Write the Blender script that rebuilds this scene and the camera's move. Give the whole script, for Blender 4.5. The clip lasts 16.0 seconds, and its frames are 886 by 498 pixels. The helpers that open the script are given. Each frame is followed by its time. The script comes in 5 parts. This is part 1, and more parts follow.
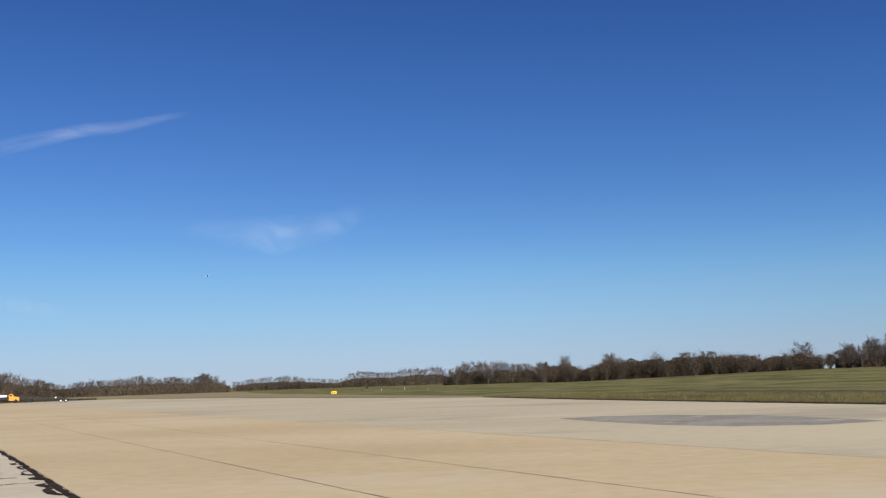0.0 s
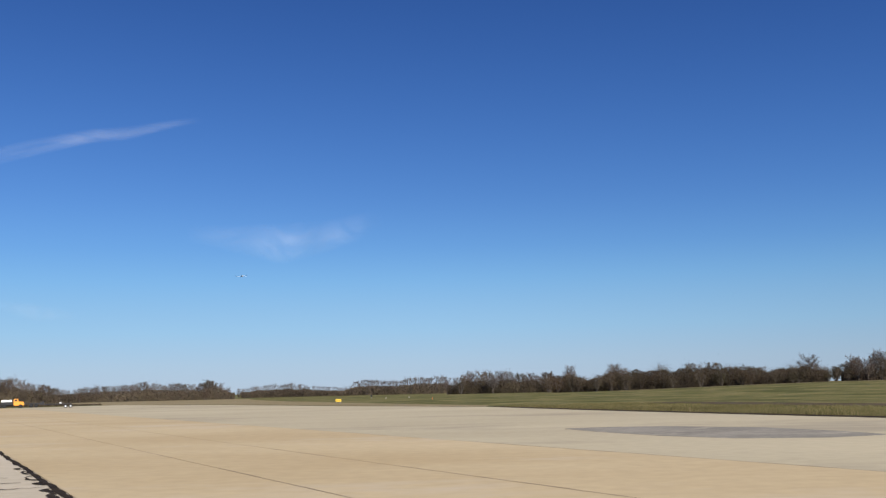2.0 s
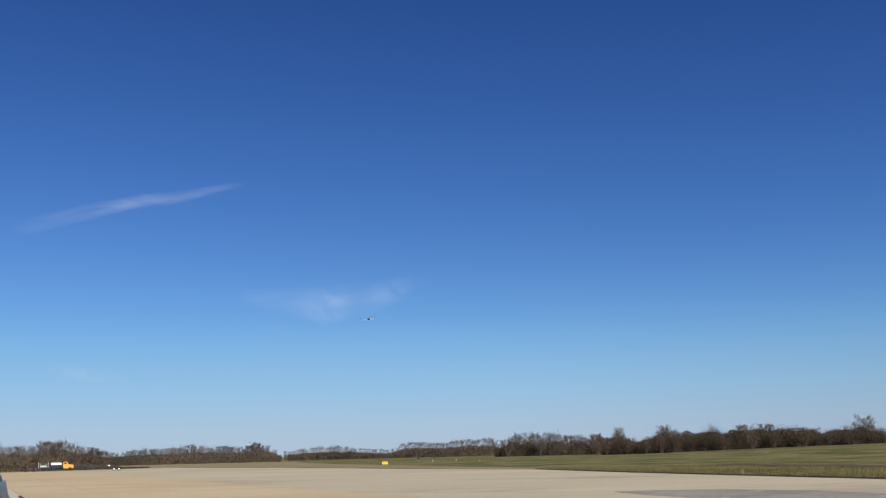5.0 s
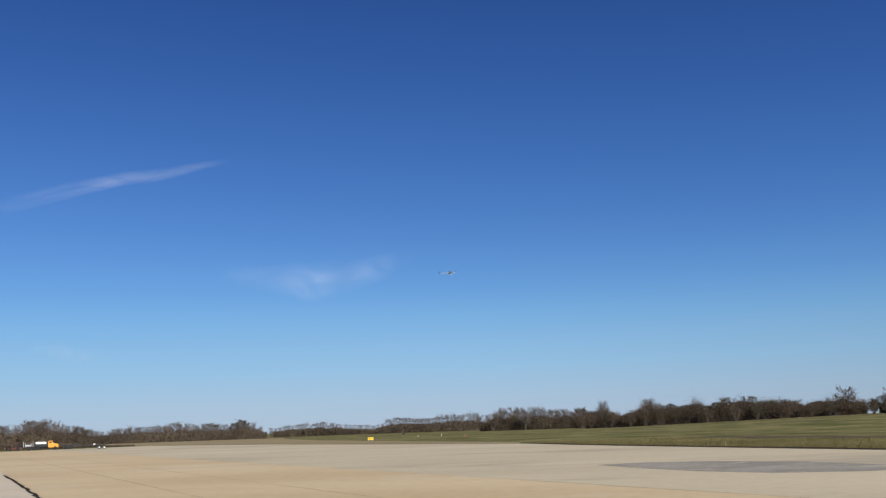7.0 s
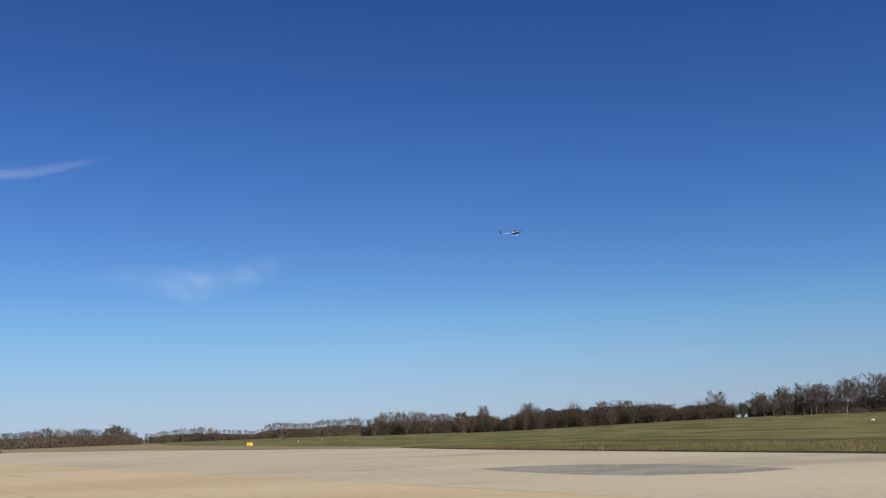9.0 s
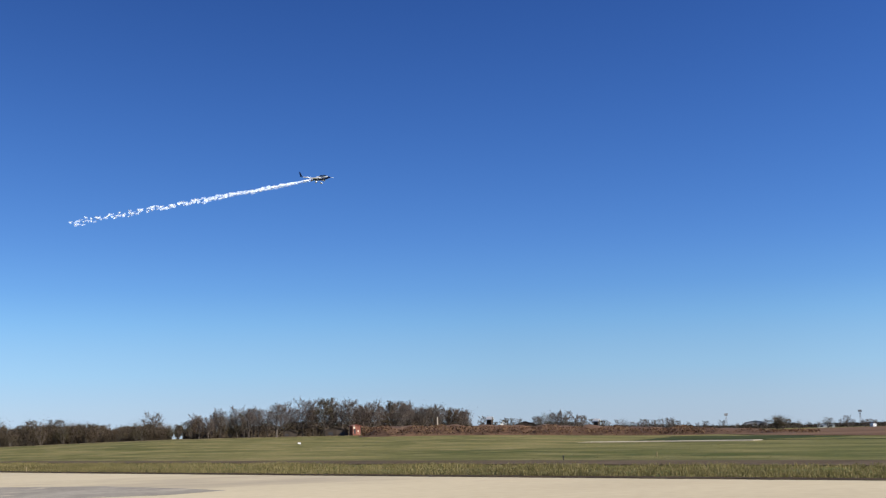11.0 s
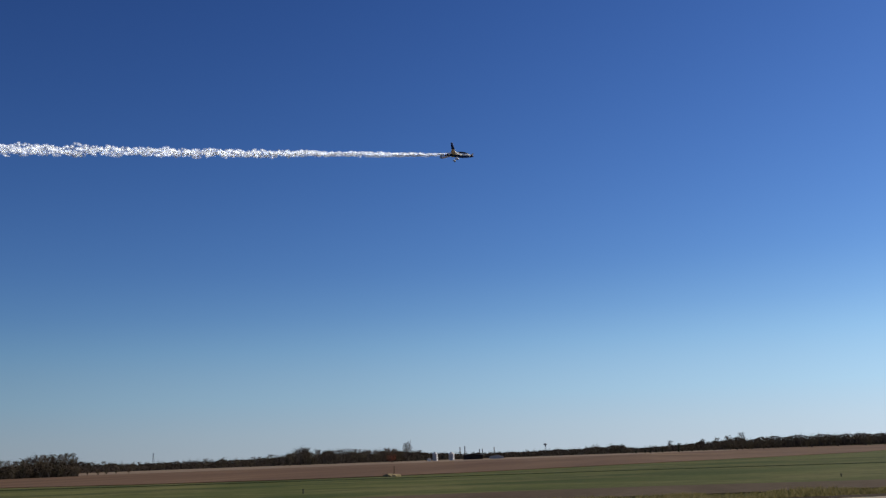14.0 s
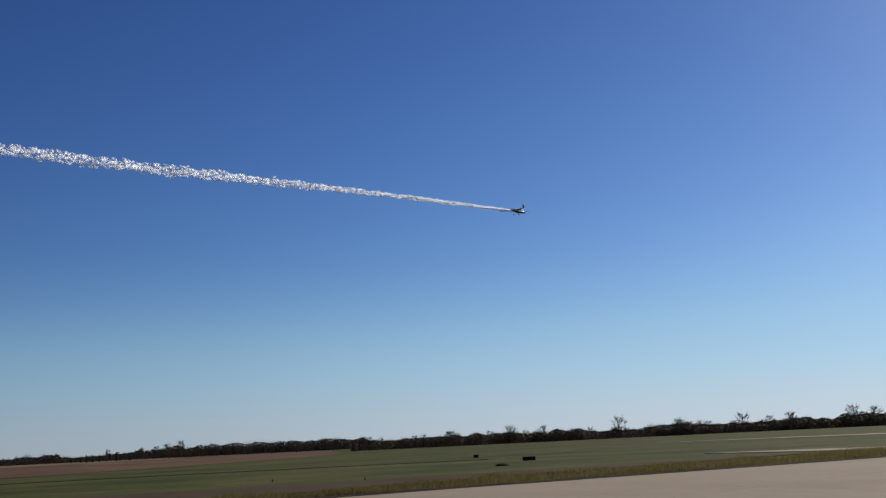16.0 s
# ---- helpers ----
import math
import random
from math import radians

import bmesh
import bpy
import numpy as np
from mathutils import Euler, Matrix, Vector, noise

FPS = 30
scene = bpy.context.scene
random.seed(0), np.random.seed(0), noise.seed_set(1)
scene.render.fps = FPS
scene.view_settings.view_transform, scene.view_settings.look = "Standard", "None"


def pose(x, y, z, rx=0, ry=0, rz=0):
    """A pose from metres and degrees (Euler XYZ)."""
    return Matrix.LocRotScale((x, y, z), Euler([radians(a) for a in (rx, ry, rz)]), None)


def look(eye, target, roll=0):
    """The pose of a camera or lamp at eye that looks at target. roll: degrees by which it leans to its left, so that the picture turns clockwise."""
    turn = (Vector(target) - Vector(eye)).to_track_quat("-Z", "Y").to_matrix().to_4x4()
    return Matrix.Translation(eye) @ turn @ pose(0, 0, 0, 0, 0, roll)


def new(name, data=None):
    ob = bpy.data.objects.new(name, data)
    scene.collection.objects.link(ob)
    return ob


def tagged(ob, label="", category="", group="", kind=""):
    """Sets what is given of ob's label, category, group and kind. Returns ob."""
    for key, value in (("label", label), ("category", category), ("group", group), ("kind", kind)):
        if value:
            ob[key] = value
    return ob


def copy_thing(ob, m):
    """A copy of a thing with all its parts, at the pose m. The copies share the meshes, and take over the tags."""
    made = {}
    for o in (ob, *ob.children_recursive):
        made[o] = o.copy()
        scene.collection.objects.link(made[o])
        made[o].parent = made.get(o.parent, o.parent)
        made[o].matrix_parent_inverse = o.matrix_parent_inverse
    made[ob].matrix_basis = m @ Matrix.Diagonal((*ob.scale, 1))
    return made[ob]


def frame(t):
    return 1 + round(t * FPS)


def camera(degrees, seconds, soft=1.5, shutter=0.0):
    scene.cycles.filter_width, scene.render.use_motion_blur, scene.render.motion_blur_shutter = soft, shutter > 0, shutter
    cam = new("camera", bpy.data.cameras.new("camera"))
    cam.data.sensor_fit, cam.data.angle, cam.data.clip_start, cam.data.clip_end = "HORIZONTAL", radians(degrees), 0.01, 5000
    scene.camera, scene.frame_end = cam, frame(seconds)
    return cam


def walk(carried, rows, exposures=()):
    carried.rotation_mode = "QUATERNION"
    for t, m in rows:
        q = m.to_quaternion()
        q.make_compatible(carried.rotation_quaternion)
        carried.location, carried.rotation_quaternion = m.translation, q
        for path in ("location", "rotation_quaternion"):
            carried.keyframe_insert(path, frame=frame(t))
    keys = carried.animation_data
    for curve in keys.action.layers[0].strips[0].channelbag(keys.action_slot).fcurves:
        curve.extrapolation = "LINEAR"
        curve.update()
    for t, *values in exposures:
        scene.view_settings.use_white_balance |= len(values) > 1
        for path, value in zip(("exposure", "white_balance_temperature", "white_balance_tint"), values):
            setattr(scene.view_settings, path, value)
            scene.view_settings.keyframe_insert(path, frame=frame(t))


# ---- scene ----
cam = camera(44.0, 16.0, soft=1.3)
EYE = 1.65
# seconds, yaw, pitch, roll of the hand-held camera; it stands at one spot and pans
TURNS = [
    (0, 0.00, 6.84, 1.85), (0.5, -0.06, 6.77, 1.33), (1, -0.13, 6.88, 0.82), (1.5, 0.40, 6.19, 0.93),
    (2, 0.24, 7.31, 1.30), (2.5, -0.44, 9.01, 0.95), (3, -0.57, 8.97, 0.81), (3.5, 1.08, 9.15, 1.03),
    (4, 2.01, 10.06, 0.95), (4.2, 2.33, 10.87, 1.09), (6.3, 2.76, 9.63, 1.46), (6.5, 2.47, 9.56, 1.64),
    (7, 1.91, 9.26, 1.94), (7.5, 1.39, 9.07, 2.08), (8, 0.81, 9.25, 2.19), (10.3, -19.72, 9.47, 1.47),
    (10.5, -23.08, 9.51, 1.33), (11, -32.77, 9.52, 1.27), (11.5, -40.61, 9.92, 1.23), (12, -45.87, 10.63, 1.37),
    (12.5, -53.59, 11.00, 1.51), (13, -61.20, 11.11, 1.68), (13.5, -71.99, 11.07, 1.81), (14, -81.46, 10.77, 2.05),
    (14.5, -90.60, 10.65, 2.27), (15, -96.84, 10.51, 2.24), (15.5, -103.49, 10.33, 2.40), (16, -109.74, 9.99, 2.76)]
walk(cam, [(t, pose(0, 0, EYE, 90 + p, r, y)) for t, y, p, r in TURNS], exposures=[
    (0, 0.74, 6400, 10), (2, 0.76, 6400, 10), (2.6, 0.70, 6400, 10), (8, 0.66, 6350, 10), (10.3, 0.80, 6400, 10), (10.5, 0.84, 6400, 10), (11, 1.07, 6450, 10), (12, 0.94, 6500, 10),
    (12.5, 0.97, 6550, 10), (13, 0.86, 6600, 10), (13.5, 0.53, 6700, 10), (14, 0.25, 6850, 10), (14.5, 0.15, 7000, 10), (15, 0.05, 7150, 10), (15.5, 0.08, 7200, 10), (16, -0.21, 7000, 10)])

# ---- world and sun ----
SUN_AZ, SUN_EL = 150, 29
world = bpy.data.worlds.new("world")
scene.world = world
scene.cycles.transparent_max_bounces = 32
world.use_nodes = True
wn = world.node_tree.nodes
sky = wn.new("ShaderNodeTexSky")
sky.sky_type, sky.sun_disc = "NISHITA", False
sky.sun_elevation, sky.sun_rotation = radians(SUN_EL), radians(SUN_AZ)
sky.altitude, sky.air_density, sky.dust_density, sky.ozone_density = 300, 1.0, 0.35, 2.5
# the clear late-autumn air: sky scaled, each channel deepened, paler low down
wl = world.node_tree.links


def wnode(kind, **props):
    x = wn.new(kind)
    for k, v in props.items():
        if k == "operation":
            x.operation = v
    return x


scale_sky = wnode("ShaderNodeVectorMath", operation="SCALE")
scale_sky.inputs["Scale"].default_value = 0.10
wl.new(sky.outputs[0], scale_sky.inputs[0])
split, join = wnode("ShaderNodeSeparateXYZ"), wnode("ShaderNodeCombineXYZ")
wl.new(scale_sky.outputs[0], split.inputs[0])
for i, (power, gain) in enumerate(((1.66, 0.664), (1.555, 0.743), (1.414, 0.953))):
    p, g = wnode("ShaderNodeMath", operation="POWER"), wnode("ShaderNodeMath", operation="MULTIPLY")
    p.inputs[1].default_value, g.inputs[1].default_value = power, gain
    wl.new(split.outputs[i], p.inputs[0])
    wl.new(p.outputs[0], g.inputs[0])
    wl.new(g.outputs[0], join.inputs[i])
direction, up = wnode("ShaderNodeTexCoord"), wnode("ShaderNodeSeparateXYZ")
wl.new(direction.outputs["Generated"], up.inputs[0])
veil = wnode("ShaderNodeValToRGB")      # the pale air over the horizon, by the sine of the elevation
for k, (place, colour) in enumerate(((0.0, (0.46, 0.565, 0.69)), (0.025, (0.415, 0.565, 0.725)), (0.055, (0.325, 0.55, 0.78)), (0.10, (0.215, 0.46, 0.78)), (0.13, (0.150, 0.372, 0.74)), (0.17, (0.115, 0.31, 0.68)))):
    stop = veil.color_ramp.elements[k] if k < 2 else veil.color_ramp.elements.new(place)
    stop.position, stop.color = place, (*colour, 1)
wl.new(up.outputs[2], veil.inputs[0])
low = wnode("ShaderNodeMapRange")
low.interpolation_type = "SMOOTHSTEP"
for i, v in ((1, 0.06), (2, 0.18), (3, 0.95), (4, 0.0)):
    low.inputs[i].default_value = v
wl.new(up.outputs[2], low.inputs[0])
# low down it is darkest across the sun's direction and brightest towards the sun
across = wnode("ShaderNodeVectorMath", operation="DOT_PRODUCT")
across.inputs[1].default_value = (math.sin(radians(SUN_AZ)) / 2, math.cos(radians(SUN_AZ)) / 2, 0)
wl.new(direction.outputs["Generated"], across.inputs[0])
half_up = wnode("ShaderNodeMath", operation="ADD")
half_up.inputs[1].default_value = 0.5
wl.new(across.outputs["Value"], half_up.inputs[0])
phase = wnode("ShaderNodeValToRGB")
for k, (place, gain) in enumerate(((0.0, 1.02), (0.065, 1.0), (0.18, 0.86), (0.30, 0.76), (0.40, 0.77), (0.5, 0.85), (0.64, 1.10), (0.81, 1.56), (0.955, 2.10), (1.0, 2.3))):
    stop = phase.color_ramp.elements[k] if k < 2 else phase.color_ramp.elements.new(place)
    stop.position, stop.color = place, (gain / 2.5, gain / 2.5, gain / 2.5, 1)
wl.new(half_up.outputs[0], phase.inputs[0])
gain_low = wnode("ShaderNodeMath", operation="MULTIPLY")
gain_low.inputs[1].default_value = 2.5
wl.new(phase.outputs[0], gain_low.inputs[0])
whiter, pale_air = wnode("ShaderNodeMapRange"), wnode("ShaderNodeMix")
for i, v in ((1, 0.42), (2, 0.95), (3, 0.0), (4, 0.22)):
    whiter.inputs[i].default_value = v
wl.new(half_up.outputs[0], whiter.inputs[0])
pale_air.data_type = "RGBA"
pale_air.inputs[7].default_value = (0.43, 0.535, 0.645, 1)
wl.new(whiter.outputs[0], pale_air.inputs[0])
wl.new(veil.outputs[0], pale_air.inputs[6])
lit_veil = wnode("ShaderNodeVectorMath", operation="SCALE")
wl.new(pale_air.outputs[2], lit_veil.inputs[0])
wl.new(gain_low.outputs[0], lit_veil.inputs["Scale"])
# the half of the sky on the sun's side is brighter
sunward = wnode("ShaderNodeVectorMath", operation="DOT_PRODUCT")
sunward.inputs[1].default_value = (math.sin(radians(127)), math.cos(radians(127)), 0)
wl.new(direction.outputs["Generated"], sunward.inputs[0])
glow = wnode("ShaderNodeMapRange")
glow.interpolation_type = "SMOOTHSTEP"
for i, v in ((1, -0.8), (2, 0.8), (3, 1.0), (4, 1.68)):
    glow.inputs[i].default_value = v
wl.new(sunward.outputs["Value"], glow.inputs[0])
lit_sky = wnode("ShaderNodeVectorMath", operation="SCALE")
wl.new(join.outputs[0], lit_sky.inputs[0])
wl.new(glow.outputs[0], lit_sky.inputs["Scale"])
air = wnode("ShaderNodeMix")
air.data_type = "RGBA"
wl.new(low.outputs[0], air.inputs[0])
wl.new(lit_sky.outputs[0], air.inputs[6])
wl.new(lit_veil.outputs[0], air.inputs[7])
wl.new(air.outputs[2], wn["Background"].inputs[0])
wn["Background"].inputs[1].default_value = 0.6
sun = new("sun", bpy.data.lights.new("sun", "SUN"))
sun.data.energy, sun.data.angle, sun.data.color = 4.6, radians(0.5), (1.0, 0.93, 0.82)
a, e = radians(SUN_AZ), radians(SUN_EL)
sun.matrix_world = look((math.sin(a) * math.cos(e) * 50, math.cos(a) * math.cos(e) * 50, math.sin(e) * 50), (0, 0, 0))


# ---- materials ----
def material(name, rough=0.85, metallic=0.0, spec=0.3):
    m = bpy.data.materials.new(name)
    m.use_nodes = True
    b = m.node_tree.nodes["Principled BSDF"]
    b.inputs["Roughness"].default_value, b.inputs["Metallic"].default_value = rough, metallic
    b.inputs["Specular IOR Level"].default_value = spec
    return m, m.node_tree.nodes, m.node_tree.links, b


def noise_node(n, l, scale, detail=4, vec=None, stretch=None, rough=0.55):
    """World-sized noise, drawn out along an axis where stretch is given."""
    x = n.new("ShaderNodeTexNoise")
    x.inputs["Scale"].default_value, x.inputs["Detail"].default_value, x.inputs["Roughness"].default_value = scale, detail, rough
    src = n.new("ShaderNodeTexCoord").outputs["Object"] if vec is None else vec
    if stretch:
        mp = n.new("ShaderNodeMapping")
        mp.inputs["Rotation"].default_value = (0, 0, radians(stretch[0]))
        mp.inputs["Scale"].default_value = (stretch[1], stretch[2], 1)
        l.new(src, mp.inputs[0])
        src = mp.outputs[0]
    l.new(src, x.inputs["Vector"])
    return x.outputs[0]


def ramp(n, l, fac, stops):
    r = n.new("ShaderNodeValToRGB")
    el = r.color_ramp.elements
    while len(el) < len(stops):
        el.new(0.5)
    for s, (p, c) in zip(el, stops):
        s.position, s.color = p, (*c, 1)
    l.new(fac, r.inputs[0])
    return r.outputs[0]


def blend(n, l, fac, c1, c2, kind="MIX"):
    m = n.new("ShaderNodeMix")
    m.data_type, m.blend_type = "RGBA", kind
    for sock, v in ((m.inputs[0], fac), (m.inputs[6], c1), (m.inputs[7], c2)):
        if isinstance(v, (int, float)):
            sock.default_value = v
        elif isinstance(v, tuple):
            sock.default_value = (*v, 1)
        else:
            l.new(v, sock)
    return m.outputs[2]


def bump(n, l, b, height, strength, dist):
    x = n.new("ShaderNodeBump")
    x.inputs["Strength"].default_value, x.inputs["Distance"].default_value = strength, dist
    l.new(height, x.inputs["Height"])
    l.new(x.outputs[0], b.inputs["Normal"])


def surface(name, lo, hi, big, fine, rough=0.85, stretch=None, bump_d=0.01, spot=None, mid=(0.35, 0.65), spec=0.3, grain=(0.78, 1.15)):
    """A ground or wall surface: two colours by large noise, broken up by fine noise, with optional stains."""
    m, n, l, b = material(name, rough, spec=spec)
    f1 = noise_node(n, l, big, 5, stretch=stretch)
    f2 = noise_node(n, l, fine, 6)
    c = ramp(n, l, f1, [(mid[0], lo), (mid[1], hi)])
    g = ramp(n, l, f2, [(0.3, (grain[0],) * 3), (0.7, (grain[1],) * 3)])
    c = blend(n, l, 1.0, c, g, "MULTIPLY")
    if spot:
        s = noise_node(n, l, spot[1], 6, stretch=stretch, rough=0.7)
        k = ramp(n, l, s, [(spot[2], (0, 0, 0)), (min(0.99, spot[2] + 0.12), (1, 1, 1))])
        c = blend(n, l, k, c, spot[0])
    l.new(c, b.inputs["Base Color"])
    bump(n, l, b, f2, 0.5, bump_d)
    return m


def by_object(name, colours, rough=0.9, fine=3.0, spec=0.2, through_light=0.0):
    """A colour picked for each object, with mottling."""
    m, n, l, b = material(name, rough, spec=spec)
    oi = n.new("ShaderNodeObjectInfo")
    c = ramp(n, l, oi.outputs["Random"], [(i / max(1, len(colours) - 1), k) for i, k in enumerate(colours)])
    f = noise_node(n, l, fine, 4)
    g = ramp(n, l, f, [(0.3, (0.65, 0.65, 0.65)), (0.7, (1.3, 1.3, 1.3))])
    c = blend(n, l, 1.0, c, g, "MULTIPLY")
    l.new(c, b.inputs["Base Color"])
    if through_light:
        t = n.new("ShaderNodeBsdfTranslucent")
        l.new(c, t.inputs[0])
        mx = n.new("ShaderNodeMixShader")
        mx.inputs[0].default_value = through_light
        l.new(b.outputs[0], mx.inputs[1])
        l.new(t.outputs[0], mx.inputs[2])
        l.new(mx.outputs[0], n["Material Output"].inputs[0])
    return m


def by_island(name, colours, rough=0.9, through_light=0.3):
    """A colour picked for each loose piece of a joined mesh."""
    m, n, l, b = material(name, rough, spec=0.15)
    gi = n.new("ShaderNodeNewGeometry")
    c = ramp(n, l, gi.outputs["Random Per Island"], [(i / max(1, len(colours) - 1), k) for i, k in enumerate(colours)])
    f = noise_node(n, l, 0.05, 3)
    g = ramp(n, l, f, [(0.3, (0.7, 0.7, 0.7)), (0.7, (1.25, 1.25, 1.25))])
    c = blend(n, l, 1.0, c, g, "MULTIPLY")
    l.new(c, b.inputs["Base Color"])
    t = n.new("ShaderNodeBsdfTranslucent")
    l.new(c, t.inputs[0])
    mx = n.new("ShaderNodeMixShader")
    mx.inputs[0].default_value = through_light
    l.new(b.outputs[0], mx.inputs[1])
    l.new(t.outputs[0], mx.inputs[2])
    l.new(mx.outputs[0], n["Material Output"].inputs[0])
    return m


def plain(name, col, rough=0.6, metallic=0.0, spec=0.4, var=0.12, scale=2.0):
    m, n, l, b = material(name, rough, metallic, spec)
    f = noise_node(n, l, scale, 5)
    lo, hi = tuple(v * (1 - var) for v in col), tuple(v * (1 + var) for v in col)
    l.new(ramp(n, l, f, [(0.3, lo), (0.7, hi)]), b.inputs["Base Color"])
    return m


JDEG = 64.5          # joints of the apron run this way


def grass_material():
    """Mown turf, olive and straw in the west; greener eastward, with backlit shade painted in."""
    m, n, l, b = material("mown_grass", 0.95, spec=0.05)
    big = noise_node(n, l, 0.075, 6, stretch=(15.7, 0.8, 0.45), rough=0.62)
    mid = noise_node(n, l, 0.16, 6, stretch=(15.7, 0.9, 0.5), rough=0.7)
    fine = noise_node(n, l, 1.6, 6, rough=0.7)
    c = ramp(n, l, big, [(0.40, (0.066, 0.072, 0.021)), (0.60, (0.146, 0.130, 0.050))])
    # also darker than the west: the blades' shaded sides are put into this colour
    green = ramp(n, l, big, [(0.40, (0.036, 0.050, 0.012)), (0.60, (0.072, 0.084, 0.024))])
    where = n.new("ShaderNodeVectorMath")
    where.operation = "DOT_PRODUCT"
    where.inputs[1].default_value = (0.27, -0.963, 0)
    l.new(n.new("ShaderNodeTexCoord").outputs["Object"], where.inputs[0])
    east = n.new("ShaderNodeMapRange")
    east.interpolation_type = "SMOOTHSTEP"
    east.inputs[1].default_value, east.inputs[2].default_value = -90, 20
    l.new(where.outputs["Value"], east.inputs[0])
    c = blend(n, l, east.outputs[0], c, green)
    straw = ramp(n, l, mid, [(0.48, (0, 0, 0)), (0.63, (0.85, 0.85, 0.85))])
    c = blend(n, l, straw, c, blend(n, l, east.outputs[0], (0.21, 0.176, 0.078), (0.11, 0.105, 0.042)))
    c = blend(n, l, 1.0, c, ramp(n, l, fine, [(0.3, (0.72, 0.72, 0.72)), (0.7, (1.22, 1.22, 1.22))]), "MULTIPLY")
    l.new(c, b.inputs["Base Color"])
    bump(n, l, b, fine, 0.5, 0.04)
    return m


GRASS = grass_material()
FIELD = surface("stubble_field", (0.085, 0.047, 0.027), (0.130, 0.080, 0.046), 0.02, 1.0, 0.95, (12, 0.3, 2.5), 0.05,
                ((0.165, 0.108, 0.058), 0.012, 0.56), (0.35, 0.65), 0.1)
PALE_FIELD = surface("pale_stubble", (0.15, 0.11, 0.078), (0.21, 0.16, 0.115), 0.02, 0.7, 0.95, (12, 0.3, 2.5), 0.05, None, (0.3, 0.7), 0.1)
DARK_GRASS = surface("dark_turf", (0.026, 0.036, 0.011), (0.045, 0.052, 0.018), 0.1, 1.2, 0.95, (15.7, 1.3, 0.4), 0.04, None, (0.3, 0.7), 0.05)
STRAW = surface("straw_field", (0.20, 0.16, 0.082), (0.27, 0.215, 0.12), 0.02, 0.7, 0.95, (12, 0.3, 2.5), 0.05, None, (0.3, 0.7), 0.1)
TAN = surface("tan_pavement", (0.395, 0.295, 0.162), (0.505, 0.405, 0.25), 0.10, 2.2, 0.9, (JDEG, 0.5, 1.0), 0.003,
              ((0.47, 0.39, 0.28), 0.09, 0.55), (0.25, 0.75), 0.15, (0.93, 1.05))
GREY = surface("grey_pavement", (0.365, 0.312, 0.210), (0.465, 0.40, 0.272), 0.10, 2.2, 0.9, (JDEG, 0.5, 1.0), 0.003,
               ((0.30, 0.258, 0.185), 0.07, 0.54), (0.25, 0.75), 0.15, (0.93, 1.05))
PALE = surface("pale_pavement", (0.42, 0.365, 0.27), (0.50, 0.43, 0.325), 0.3, 3.0, 0.9, (JDEG, 0.4, 1.2), 0.004,
               ((0.30, 0.25, 0.18), 0.5, 0.66), (0.25, 0.75), 0.15, (0.93, 1.05))
# one darker, pinkish grey for every slab on the east side
EAST_GREY = surface("east_grey_pavement", (0.315, 0.268, 0.215), (0.385, 0.33, 0.268), 0.10, 2.2, 0.9, (JDEG, 0.5, 1.0), 0.003,
               ((0.28, 0.238, 0.19), 0.07, 0.54), (0.25, 0.75), 0.05, (0.93, 1.05))
JOINT = surface("joint_filler", (0.32, 0.24, 0.155), (0.39, 0.30, 0.2), 0.8, 4, 0.9)
SEAM = surface("old_sealant", (0.2, 0.15, 0.1), (0.3, 0.23, 0.15), 0.7, 5, 0.95)
TAR = surface("tar", (0.020, 0.015, 0.011), (0.04, 0.030, 0.021), 1.5, 9, 0.95, spec=0.05)
PATCH = surface("asphalt_patch", (0.205, 0.187, 0.156), (0.275, 0.25, 0.208), 0.35, 3, 0.95, None, 0.004, ((0.42, 0.37, 0.29), 0.30, 0.56), spec=0.05)
ASPHALT = surface("old_asphalt", (0.068, 0.050, 0.034), (0.098, 0.074, 0.052), 0.12, 2, 0.95, (15.7, 0.3, 2), 0.006, spec=0.03)
CONCRETE = surface("concrete", (0.36, 0.32, 0.25), (0.46, 0.41, 0.33), 0.15, 2, 0.95, spec=0.03)
SOIL_AND_SHADOW = surface("soil_and_edge_shadow", (0.035, 0.026, 0.018), (0.06, 0.045, 0.03), 0.6, 5, 0.95, spec=0.02)
BARK = by_object("bark", [(0.06, 0.048, 0.04), (0.10, 0.085, 0.072), (0.07, 0.055, 0.045)])
TWIG = by_object("twigs", [(0.070, 0.054, 0.045), (0.096, 0.077, 0.066), (0.084, 0.061, 0.048), (0.108, 0.089, 0.076)], fine=0.3)
# paler than TWIG: some haze over the far hedgerow is put into the colour
PALE_TWIG = by_object("pale_twigs", [(0.088, 0.071, 0.063), (0.115, 0.096, 0.086), (0.098, 0.076, 0.064)], fine=0.3)
SCRUB = by_object("withered_leaves", [(0.072, 0.050, 0.032), (0.062, 0.054, 0.027), (0.090, 0.058, 0.034), (0.056, 0.050, 0.026)], fine=0.5, through_light=0.25)
NEEDLE = by_object("needles", [(0.02, 0.03, 0.016), (0.03, 0.04, 0.02)], fine=0.5)
RUSSET = by_object("russet_leaves", [(0.20, 0.05, 0.025), (0.24, 0.065, 0.03)], fine=0.5, through_light=0.3)
UNDER = by_island("brushwood", [(0.055, 0.039, 0.028), (0.080, 0.059, 0.042), (0.062, 0.050, 0.029), (0.040, 0.032, 0.024)])
# paler than UNDER, with the same haze in its colour
PALE_UNDER = by_island("pale_brushwood", [(0.085, 0.062, 0.046), (0.12, 0.09, 0.068), (0.075, 0.062, 0.036), (0.06, 0.046, 0.035)])
